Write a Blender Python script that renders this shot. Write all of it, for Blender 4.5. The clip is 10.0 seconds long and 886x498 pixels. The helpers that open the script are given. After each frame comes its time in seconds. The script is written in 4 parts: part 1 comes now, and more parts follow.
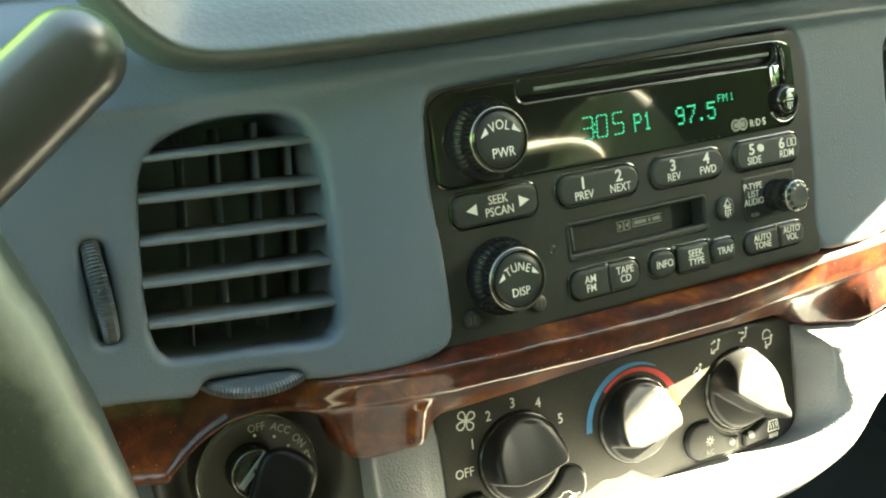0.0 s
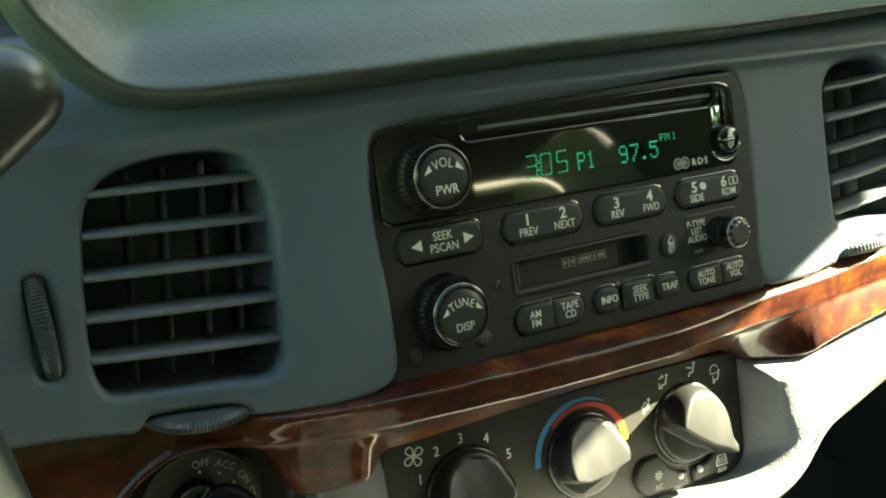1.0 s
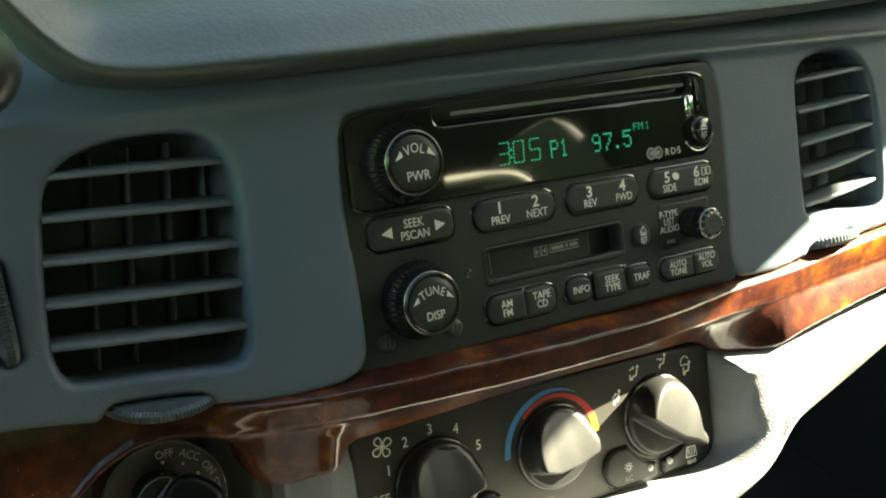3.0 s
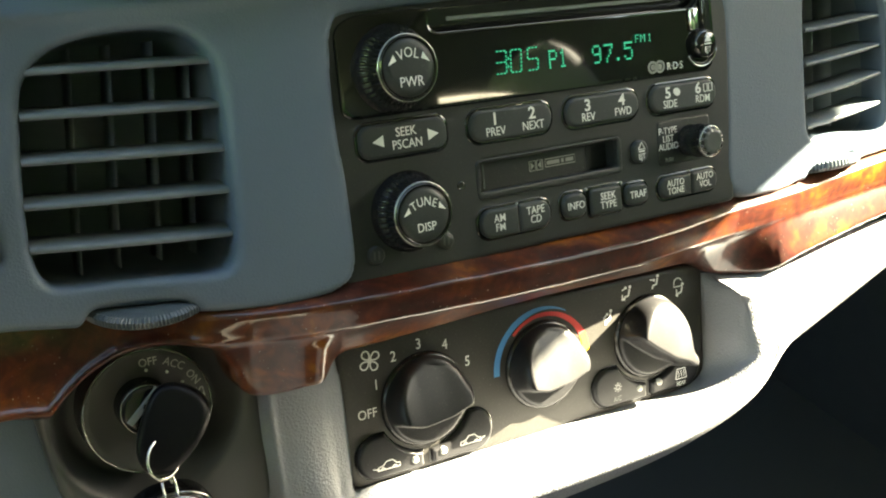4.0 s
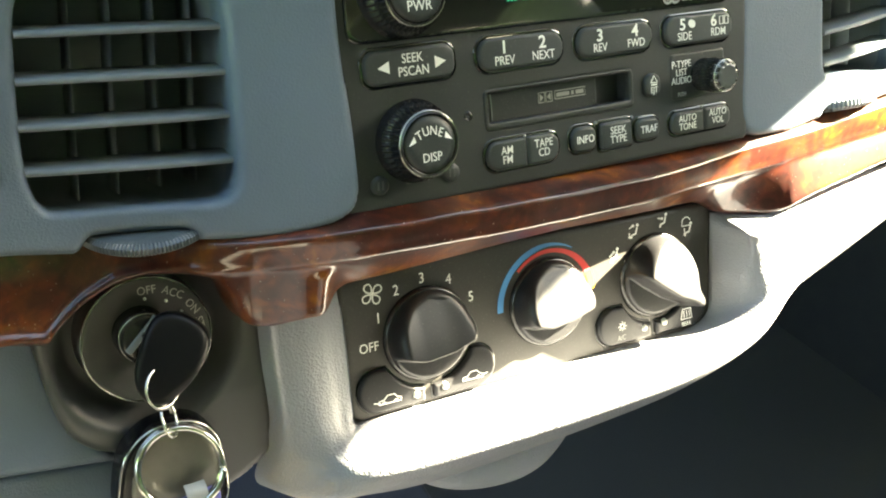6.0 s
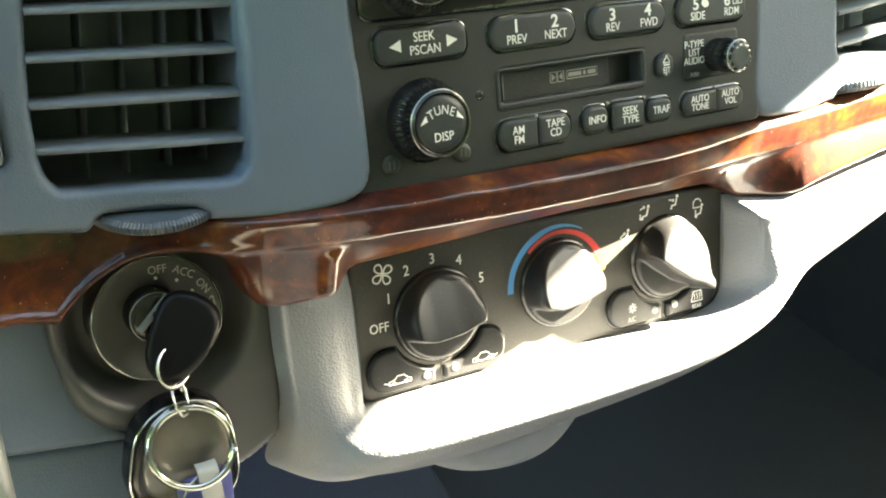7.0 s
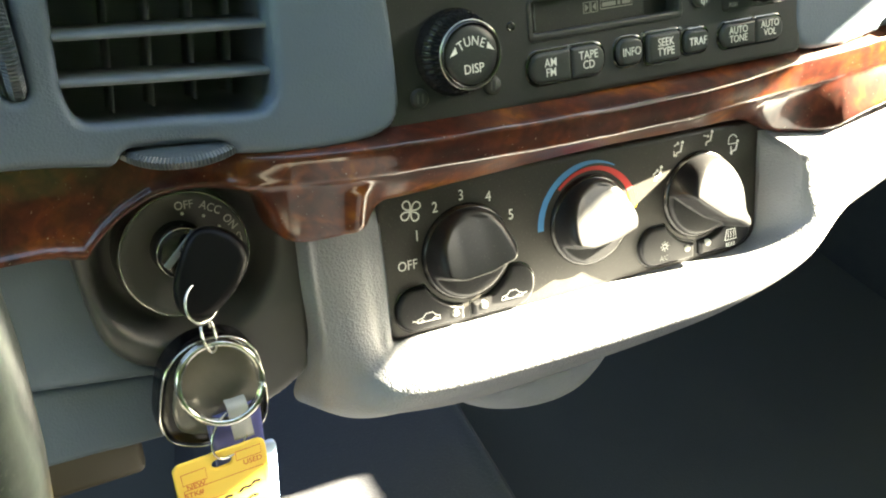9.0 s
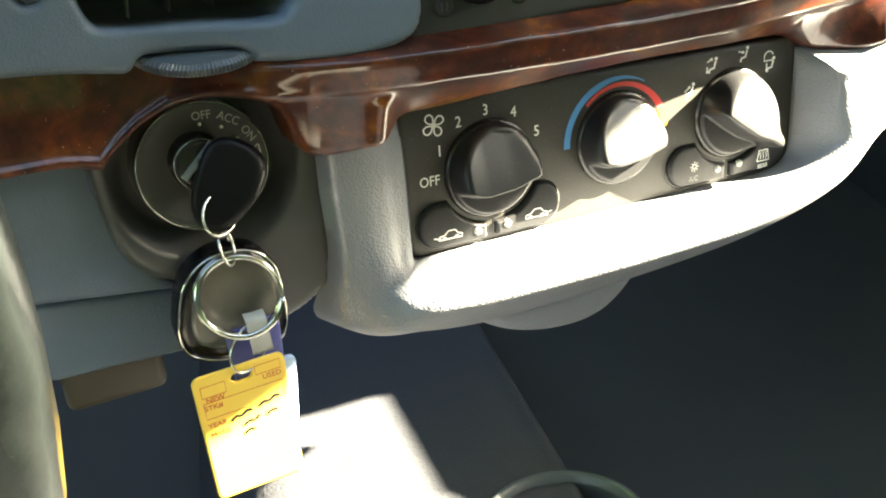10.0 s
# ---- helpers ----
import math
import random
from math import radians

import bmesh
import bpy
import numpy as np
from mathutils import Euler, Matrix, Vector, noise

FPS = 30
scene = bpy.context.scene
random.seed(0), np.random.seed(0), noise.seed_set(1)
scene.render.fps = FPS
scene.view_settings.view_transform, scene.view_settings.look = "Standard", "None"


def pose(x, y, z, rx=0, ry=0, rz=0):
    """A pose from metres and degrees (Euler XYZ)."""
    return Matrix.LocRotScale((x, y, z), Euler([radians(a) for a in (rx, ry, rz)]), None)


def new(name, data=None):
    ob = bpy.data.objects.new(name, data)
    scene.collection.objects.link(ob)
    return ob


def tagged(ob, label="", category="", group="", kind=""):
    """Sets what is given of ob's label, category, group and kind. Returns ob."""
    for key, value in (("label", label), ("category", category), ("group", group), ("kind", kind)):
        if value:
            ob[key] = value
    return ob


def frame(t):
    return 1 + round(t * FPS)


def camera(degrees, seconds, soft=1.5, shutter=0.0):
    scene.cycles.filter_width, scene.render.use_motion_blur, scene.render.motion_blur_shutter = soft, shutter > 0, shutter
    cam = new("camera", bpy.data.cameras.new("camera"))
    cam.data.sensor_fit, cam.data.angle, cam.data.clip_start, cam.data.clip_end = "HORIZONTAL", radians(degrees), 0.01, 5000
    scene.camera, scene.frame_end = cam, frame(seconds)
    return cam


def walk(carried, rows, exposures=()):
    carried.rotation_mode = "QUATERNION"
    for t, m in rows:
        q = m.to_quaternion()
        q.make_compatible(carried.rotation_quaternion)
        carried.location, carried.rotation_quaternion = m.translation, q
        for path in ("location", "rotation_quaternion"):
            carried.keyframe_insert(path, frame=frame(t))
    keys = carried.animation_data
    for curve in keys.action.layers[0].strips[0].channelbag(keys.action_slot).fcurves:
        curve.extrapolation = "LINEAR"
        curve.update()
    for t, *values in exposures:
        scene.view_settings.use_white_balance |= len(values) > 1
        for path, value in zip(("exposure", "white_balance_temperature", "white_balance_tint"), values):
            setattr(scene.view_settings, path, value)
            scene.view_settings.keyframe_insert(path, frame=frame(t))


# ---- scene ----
# The dash is laid out in its own axes: x to the passenger, y into the dash, z up along the radio's face.
LEAN_BACK = 18.0
G = Matrix.Rotation(radians(-LEAN_BACK), 4, "X")
cam = camera(49.0, 10.0, soft=2.0)
PATH = [
    (0, pose(-0.19884, -0.32843, 0.06692, 80.878, 8.137, -26.078)),
    (0.5, pose(-0.19337, -0.33251, 0.06504, 82.406, 8.086, -27.291)),
    (1, pose(-0.19153, -0.33770, 0.06470, 82.990, 7.969, -27.646)),
    (1.5, pose(-0.19040, -0.33836, 0.06546, 83.271, 7.848, -28.003)),
    (2, pose(-0.19068, -0.33740, 0.06461, 83.494, 7.838, -28.321)),
    (3.5, pose(-0.18849, -0.32863, 0.05823, 80.669, 6.740, -29.731)),
    (4, pose(-0.18635, -0.32468, 0.05345, 78.209, 5.999, -29.640)),
    (4.5, pose(-0.18402, -0.32181, 0.04997, 76.437, 5.471, -29.459)),
    (5, pose(-0.18393, -0.31992, 0.04798, 75.630, 5.243, -29.445)),
    (6.5, pose(-0.18532, -0.31772, 0.04676, 74.691, 5.072, -29.163)),
    (7, pose(-0.18597, -0.31652, 0.04550, 74.111, 5.038, -28.912)),
    (7.5, pose(-0.18526, -0.31316, 0.04447, 73.104, 5.207, -28.396)),
    (8, pose(-0.18475, -0.31335, 0.04337, 72.541, 5.297, -28.183)),
    (8.5, pose(-0.18445, -0.31268, 0.04252, 72.110, 5.397, -27.916)),
    (9, pose(-0.18470, -0.31161, 0.04157, 70.870, 5.444, -27.373)),
    (9.5, pose(-0.18379, -0.31093, 0.03989, 68.972, 5.492, -26.652)),
    (10, pose(-0.18173, -0.30674, 0.03440, 66.809, 5.296, -25.717)),
]
EXPOSURES = [(0.0, 5.89, 9500, -9), (0.5, 5.46, 9300, -11), (1.0, 4.70, 9300, -14), (2.2, 4.18, 9300, -16), (3.3, 4.83, 8800, -4), (4.0, 5.33, 8600, 0), (5.0, 5.88, 8600, 1), (7.5, 6.00, 8600, 1), (10.0, 5.65, 8400, 0)]
walk(cam, [(t, G @ m) for t, m in PATH], EXPOSURES)


# ---------------- light ----------------
def lean(p):
    """A dash place in millimetres as a place in the world."""
    return G @ (Vector(p) * 0.001)


SUN_WAY = (G.to_3x3() @ Vector((-1.0, 0.345, -0.516))).normalized()
world = bpy.data.worlds.new("sky")
scene.world = world
world.use_nodes = True
wn = world.node_tree
sky = wn.nodes.new("ShaderNodeTexSky")
sky.sky_type, sky.sun_disc = "NISHITA", False
sky.sun_elevation = math.asin(-SUN_WAY.z)
sky.sun_rotation = math.atan2(-SUN_WAY.x, -SUN_WAY.y)
wn.links.new(sky.outputs["Color"], wn.nodes["Background"].inputs["Color"])
wn.nodes["Background"].inputs["Strength"].default_value = 0.040
sun = new("sun", bpy.data.lights.new("sun", "SUN"))
sun.data.energy, sun.data.angle, sun.data.color = 5.0, radians(0.5), (1.0, 0.95, 0.86)
sun.matrix_world = SUN_WAY.to_track_quat("-Z", "Y").to_matrix().to_4x4()


# ---------------- materials ----------------
def surface(name, color, rough=0.5, metal=0.0, coat=0.0, grain=0.0, grain_scale=900.0, mottle=0.12, patch=40.0, dust=0.0, spec=0.5, cells=False):
    """A plain solid with two scales of variation: slow patches in colour and gloss, fine relief, and a little dust."""
    m = bpy.data.materials.new(name)
    m.use_nodes = True
    t, b = m.node_tree, m.node_tree.nodes["Principled BSDF"]
    co = t.nodes.new("ShaderNodeTexCoord")
    slow, fine = t.nodes.new("ShaderNodeTexNoise"), t.nodes.new("ShaderNodeTexNoise")
    slow.inputs["Scale"].default_value, slow.inputs["Detail"].default_value = patch, 5.0
    fine.inputs["Scale"].default_value, fine.inputs["Detail"].default_value = grain_scale, 3.0
    for n in (slow, fine):
        t.links.new(co.outputs["Object"], n.inputs["Vector"])
    mix = t.nodes.new("ShaderNodeMix")
    mix.data_type = "RGBA"
    mix.inputs["A"].default_value = (*[c * (1 - mottle) for c in color], 1)
    mix.inputs["B"].default_value = (*[min(1, c * (1 + mottle)) for c in color], 1)
    t.links.new(slow.outputs["Fac"], mix.inputs["Factor"])
    last = mix.outputs["Result"]
    if dust:
        speck = t.nodes.new("ShaderNodeTexNoise")
        speck.inputs["Scale"].default_value, speck.inputs["Detail"].default_value = 1400.0, 2.0
        t.links.new(co.outputs["Object"], speck.inputs["Vector"])
        ramp = t.nodes.new("ShaderNodeMapRange")
        ramp.inputs["From Min"].default_value, ramp.inputs["From Max"].default_value = 0.62, 0.78
        ramp.inputs["To Max"].default_value = dust
        t.links.new(speck.outputs["Fac"], ramp.inputs["Value"])
        over = t.nodes.new("ShaderNodeMix")
        over.data_type = "RGBA"
        over.inputs["B"].default_value = (0.36, 0.34, 0.30, 1)
        t.links.new(ramp.outputs["Result"], over.inputs["Factor"])
        t.links.new(last, over.inputs["A"])
        last = over.outputs["Result"]
    t.links.new(last, b.inputs["Base Color"])
    gloss = t.nodes.new("ShaderNodeMapRange")
    gloss.inputs["To Min"].default_value, gloss.inputs["To Max"].default_value = max(0.02, rough * 0.8), min(1, rough * 1.2)
    t.links.new(slow.outputs["Fac"], gloss.inputs["Value"])
    t.links.new(gloss.outputs["Result"], b.inputs["Roughness"])
    b.inputs["Metallic"].default_value = metal
    b.inputs["Coat Weight"].default_value, b.inputs["Coat Roughness"].default_value = coat, 0.05
    b.inputs["Specular IOR Level"].default_value = spec
    if grain:
        bump = t.nodes.new("ShaderNodeBump")
        bump.inputs["Strength"].default_value, bump.inputs["Distance"].default_value = grain, 0.0004
        if cells:
            vor = t.nodes.new("ShaderNodeTexVoronoi")
            vor.inputs["Scale"].default_value = grain_scale
            warp = t.nodes.new("ShaderNodeMix")
            warp.data_type = "RGBA"
            warp.inputs["Factor"].default_value = 0.0012
            t.links.new(co.outputs["Object"], warp.inputs["A"])
            t.links.new(fine.outputs["Color"], warp.inputs["B"])
            t.links.new(warp.outputs["Result"], vor.inputs["Vector"])
            t.links.new(vor.outputs["Distance"], bump.inputs["Height"])
        else:
            t.links.new(fine.outputs["Fac"], bump.inputs["Height"])
        t.links.new(bump.outputs["Normal"], b.inputs["Normal"])
    return m


def glowing(name, color, strength):
    m = bpy.data.materials.new(name)
    m.use_nodes = True
    b = m.node_tree.nodes["Principled BSDF"]
    b.inputs["Base Color"].default_value = (*[c * 0.3 for c in color], 1)
    b.inputs["Emission Color"].default_value, b.inputs["Emission Strength"].default_value = (*color, 1), strength
    return m


def burl(name):
    """Varnished burl: dark swirls in red brown under a thick clear coat, with a little dust on it."""
    m = bpy.data.materials.new(name)
    m.use_nodes = True
    t, b = m.node_tree, m.node_tree.nodes["Principled BSDF"]
    co = t.nodes.new("ShaderNodeTexCoord")
    big, small, streak = (t.nodes.new("ShaderNodeTexNoise") for _ in range(3))
    for n, scale, detail, twist in ((big, 30.0, 4.0, 0.8), (small, 160.0, 5.0, 0.6), (streak, 70.0, 10.0, 1.4)):
        n.inputs["Scale"].default_value, n.inputs["Detail"].default_value, n.inputs["Distortion"].default_value = scale, detail, twist
        t.links.new(co.outputs["Object"], n.inputs["Vector"])
    add = t.nodes.new("ShaderNodeMath")
    add.operation = "MULTIPLY_ADD"
    add.inputs[1].default_value = 0.45
    t.links.new(small.outputs["Fac"], add.inputs[0])
    t.links.new(big.outputs["Fac"], add.inputs[2])
    ramp = t.nodes.new("ShaderNodeValToRGB")
    r = ramp.color_ramp
    r.elements[0].position, r.elements[0].color = 0.50, (0.017, 0.006, 0.0045, 1)
    r.elements[1].position, r.elements[1].color = 1.0, (0.29, 0.105, 0.011, 1)
    for place, color in ((0.60, (0.038, 0.0100, 0.008, 1)), (0.72, (0.072, 0.0180, 0.011, 1)), (0.86, (0.135, 0.036, 0.011, 1))):
        e = r.elements.new(place)
        e.color = color
    t.links.new(add.outputs["Value"], ramp.inputs["Fac"])
    dark = t.nodes.new("ShaderNodeMapRange")
    dark.inputs["From Min"].default_value, dark.inputs["From Max"].default_value = 0.40, 0.54
    dark.inputs["To Min"].default_value, dark.inputs["To Max"].default_value = 0.45, 0.0
    t.links.new(streak.outputs["Fac"], dark.inputs["Value"])
    mix = t.nodes.new("ShaderNodeMix")
    mix.data_type = "RGBA"
    mix.inputs["B"].default_value = (0.022, 0.011, 0.008, 1)
    t.links.new(dark.outputs["Result"], mix.inputs["Factor"])
    t.links.new(ramp.outputs["Color"], mix.inputs["A"])
    speck = t.nodes.new("ShaderNodeTexNoise")
    speck.inputs["Scale"].default_value, speck.inputs["Detail"].default_value = 900.0, 1.0
    t.links.new(co.outputs["Object"], speck.inputs["Vector"])
    pick = t.nodes.new("ShaderNodeMapRange")
    pick.inputs["From Min"].default_value, pick.inputs["From Max"].default_value = 0.745, 0.80
    pick.inputs["To Max"].default_value = 0.6
    t.links.new(speck.outputs["Fac"], pick.inputs["Value"])
    over = t.nodes.new("ShaderNodeMix")
    over.data_type = "RGBA"
    over.inputs["B"].default_value = (0.4, 0.36, 0.3, 1)
    t.links.new(pick.outputs["Result"], over.inputs["Factor"])
    t.links.new(mix.outputs["Result"], over.inputs["A"])
    t.links.new(over.outputs["Result"], b.inputs["Base Color"])
    b.inputs["Roughness"].default_value = 0.35
    b.inputs["Coat Weight"].default_value, b.inputs["Coat Roughness"].default_value = 0.65, 0.10
    b.inputs["Specular IOR Level"].default_value = 0.15
    return m


def sheen_leather(name, base, pale, rough):
    """Dark wheel leather with an uneven pale stripe painted in for reflected light and wear."""
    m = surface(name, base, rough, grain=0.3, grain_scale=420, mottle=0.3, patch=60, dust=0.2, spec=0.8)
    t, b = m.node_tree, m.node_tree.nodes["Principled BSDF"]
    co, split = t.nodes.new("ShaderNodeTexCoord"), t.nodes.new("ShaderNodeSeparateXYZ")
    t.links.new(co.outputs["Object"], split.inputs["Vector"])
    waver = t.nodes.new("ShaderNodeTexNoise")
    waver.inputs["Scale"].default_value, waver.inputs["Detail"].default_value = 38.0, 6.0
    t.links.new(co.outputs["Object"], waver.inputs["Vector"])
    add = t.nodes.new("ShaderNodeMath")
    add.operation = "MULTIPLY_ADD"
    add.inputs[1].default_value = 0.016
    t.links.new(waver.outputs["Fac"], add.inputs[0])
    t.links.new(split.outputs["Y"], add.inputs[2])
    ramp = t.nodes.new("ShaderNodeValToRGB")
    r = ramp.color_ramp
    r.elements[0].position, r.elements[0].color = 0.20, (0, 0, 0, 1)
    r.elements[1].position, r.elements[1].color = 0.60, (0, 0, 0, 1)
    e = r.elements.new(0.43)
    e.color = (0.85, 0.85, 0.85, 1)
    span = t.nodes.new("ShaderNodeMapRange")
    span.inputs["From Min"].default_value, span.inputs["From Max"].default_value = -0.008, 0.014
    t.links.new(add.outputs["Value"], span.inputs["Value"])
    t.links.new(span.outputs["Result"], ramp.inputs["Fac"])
    # the pale reflection is mixed into the base colour
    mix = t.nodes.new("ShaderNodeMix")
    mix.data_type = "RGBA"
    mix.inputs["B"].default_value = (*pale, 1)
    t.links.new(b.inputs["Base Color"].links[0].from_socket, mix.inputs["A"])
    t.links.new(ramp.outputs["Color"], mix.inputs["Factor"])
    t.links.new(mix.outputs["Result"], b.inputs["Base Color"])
    return m


GREY = surface("soft_grey_vinyl", (0.090, 0.122, 0.162), 0.46, grain=0.3, grain_scale=1100, mottle=0.06, cells=True)
PAD = surface("dark_pad_vinyl", (0.044, 0.058, 0.054), 0.42, grain=0.34, grain_scale=420, mottle=0.10, dust=0.2, spec=0.65, cells=True)
PADDED = surface("pale_grey_vinyl", (0.202, 0.210, 0.238), 0.52, grain=0.55, grain_scale=950, mottle=0.05, cells=True)
SLAT = surface("slat_plastic", (0.118, 0.143, 0.165), 0.45, grain=0.1, mottle=0.08)
VANE = surface("vane_plastic", (0.192, 0.208, 0.216), 0.5, mottle=0.1)
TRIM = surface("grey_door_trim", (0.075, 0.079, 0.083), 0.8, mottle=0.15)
# much darker than TRIM, for the unseen passenger door alone
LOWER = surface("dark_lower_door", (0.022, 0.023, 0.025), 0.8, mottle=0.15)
DUCT = surface("duct_plastic", (0.187, 0.212, 0.221), 0.7, mottle=0.1)
MATT = surface("matt_black_plastic", (0.0150, 0.0182, 0.0185), 0.5, grain=0.12, grain_scale=1800, mottle=0.15, dust=0.12)
PANEL = surface("panel_black_plastic", (0.0220, 0.0202, 0.0180), 0.5, grain=0.15, grain_scale=1600, mottle=0.12, dust=0.22)
HOUSING = surface("moulded_black_plastic", (0.058, 0.059, 0.059), 0.36, grain=0.12, grain_scale=1500, mottle=0.15, cells=True)
KNOB = surface("knob_black_plastic", (0.016, 0.016, 0.018), 0.34, mottle=0.12, dust=0.1, spec=0.32)
BUTTON = surface("button_black_rubber", (0.022, 0.0265, 0.0275), 0.42, grain=0.06, mottle=0.12, dust=0.10)
GLOSS = surface("piano_black_glass", (0.006, 0.007, 0.007), 0.04, mottle=0.1, dust=0.015, spec=0.9)
SMOKY = surface("smoky_grey_plastic", (0.085, 0.088, 0.090), 0.2, mottle=0.15, spec=0.8)
BARREL = surface("knurled_black_plastic", (0.012, 0.012, 0.012), 0.22, mottle=0.1)
BEZEL = surface("bezel_satin_black", (0.050, 0.049, 0.045), 0.34, mottle=0.2, spec=0.8)
RING = surface("dark_bright_ring", (0.42, 0.42, 0.40), 0.22, metal=1.0, mottle=0.1)
SHADED_WHEEL = surface("shaded_wheel_plastic", (0.060, 0.076, 0.090), 0.35, mottle=0.1)
CUPPY = surface("cup_holder_plastic", (0.055, 0.064, 0.072), 0.4, grain=0.1, mottle=0.1)
LEGEND = surface("printed_legend", (0.78, 0.78, 0.74), 0.6, mottle=0.05)
DIM = surface("worn_legend", (0.30, 0.30, 0.28), 0.6, mottle=0.1)
ENGRAVED = surface("engraved_legend", (0.52, 0.51, 0.47), 0.6, mottle=0.1)
FAINT = surface("faint_legend", (0.075, 0.08, 0.078), 0.6, mottle=0.1)
LENS = surface("pilot_lens", (0.42, 0.42, 0.38), 0.4, mottle=0.1)
CHROME = surface("chrome", (0.75, 0.75, 0.74), 0.08, metal=1.0, mottle=0.05)
STEEL = surface("nickel_wire", (0.62, 0.61, 0.58), 0.16, metal=1.0, mottle=0.08)
BLUE = surface("blue_print", (0.05, 0.20, 0.42), 0.5, mottle=0.05)
RED = surface("red_print", (0.55, 0.04, 0.04), 0.5, mottle=0.05)
AMBER = surface("yellow_print", (0.65, 0.36, 0.03), 0.5, mottle=0.05)
WOOD = burl("varnished_burl")
CARPET = surface("navy_carpet", (0.023, 0.025, 0.035), 0.95, grain=1.0, grain_scale=420, mottle=0.25, dust=0.15)
DARK = surface("dark_floor_mat", (0.051, 0.053, 0.052), 0.95, grain=0.8, grain_scale=500, mottle=0.2, dust=0.10)
YELLOW = surface("yellow_card", (0.82, 0.56, 0.09), 0.55, mottle=0.05)
INK = surface("red_ink", (0.55, 0.12, 0.03), 0.6)
PEN = surface("black_ink", (0.003, 0.003, 0.003), 0.6)
VIOLET = surface("blue_plastic_tag", (0.09, 0.10, 0.30), 0.3, mottle=0.1)
PALE = surface("pale_blue_card", (0.35, 0.48, 0.75), 0.45, mottle=0.1)
STRAP = surface("clear_strap", (0.32, 0.33, 0.33), 0.25, mottle=0.1)
FOB = surface("black_remote_plastic", (0.008, 0.008, 0.010), 0.22, mottle=0.1)
BOW = surface("black_key_plastic", (0.005, 0.005, 0.006), 0.36, mottle=0.1, spec=0.16)
FOBFACE = surface("remote_smoky_face", (0.115, 0.108, 0.092), 0.2, mottle=0.3, patch=120, spec=0.8)
LEVER = surface("lever_grey_plastic", (0.034, 0.038, 0.041), 0.30, grain=0.05, mottle=0.25, spec=0.7)
RIM = surface("wheel_leather", (0.066, 0.079, 0.075), 0.30, spec=0.9, grain=0.25, grain_scale=420, mottle=0.45, patch=60, dust=0.25)
SHEEN = sheen_leather("sheen_wheel_leather", (0.038, 0.050, 0.048), (0.40, 0.43, 0.40), 0.34)
LINING = surface("headliner_cloth", (0.34, 0.335, 0.32), 0.9, mottle=0.06)
CLOTH = surface("seat_cloth", (0.168, 0.164, 0.160), 0.9, grain=0.4, mottle=0.12)
PALECLOTH = surface("pale_seat_cloth", (0.30, 0.30, 0.34), 0.9, grain=0.3, mottle=0.12)
BELT = surface("pale_webbing", (0.85, 0.82, 0.80), 0.8, mottle=0.08)
BROWN = surface("brown_plastic", (0.05, 0.04, 0.025), 0.5, mottle=0.15)
GREEN = glowing("green_display_segments", (0.02, 0.85, 0.52), 0.0125)


# ---------------- building tools (millimetres in the dash's axes) ----------------
def thing(name, at=(0, 0, 0), turn=(0, 0, 0), label="", category="", group="", kind="", leaned=True):
    ob = new(name)
    ob.empty_display_size = 0.01
    m = pose(at[0] * 0.001, at[1] * 0.001, at[2] * 0.001, *turn)
    ob.matrix_world = G @ m if leaned else m
    return tagged(ob, label, category, group, kind)


def mesh_of(name, verts, faces, smooth=True):
    me = bpy.data.meshes.new(name)
    me.from_pydata([tuple(0.001 * c for c in v) for v in verts], [], faces)
    me.validate()
    if smooth:
        me.shade_smooth()
    return me


def part(name, me, mat, parent, label="", turn=None):
    """Links a mesh (or a bmesh) as ONE object under a thing or a part."""
    if isinstance(me, bmesh.types.BMesh):
        bm, me = me, bpy.data.meshes.new(name)
        bm.to_mesh(me)
        bm.free()
    if not me.materials:
        me.materials.append(mat)
    ob = new(name, me)
    if parent is not None:
        ob.parent = parent
    if turn is not None:
        ob.matrix_local = turn
    if label:
        ob["label"] = label
    return ob


def spline(points, n=10, closed=True):
    """A smooth line through the points."""
    p = np.array(points, float)
    k = len(p)
    out = []
    for i in range(k if closed else k - 1):
        a, b, c, d = (p[(i + j) % k] if closed else p[min(max(i + j, 0), k - 1)] for j in (-1, 0, 1, 2))
        for s in np.linspace(0, 1, n, endpoint=False):
            out.append(0.5 * (2 * b + (c - a) * s + (2 * a - 5 * b + 4 * c - d) * s**2 + (3 * b - a - 3 * c + d) * s**3))
    if not closed:
        out.append(p[-1])
    return np.array(out)


def rounded(points, radius, n=5):
    """A closed outline with its corners rounded."""
    p = np.array(points, float)
    out = []
    for i in range(len(p)):
        a, b, c = p[i - 1], p[i], p[(i + 1) % len(p)]
        r = radius[i] if isinstance(radius, (list, tuple)) else radius
        u, w = (a - b) / np.linalg.norm(a - b), (c - b) / np.linalg.norm(c - b)
        r = min(r, 0.49 * np.linalg.norm(a - b), 0.49 * np.linalg.norm(c - b))
        for s in np.linspace(0, 1, n):
            out.append((1 - s) ** 2 * (b + u * r) + 2 * s * (1 - s) * b + s**2 * (b + w * r))
    return np.array(out)


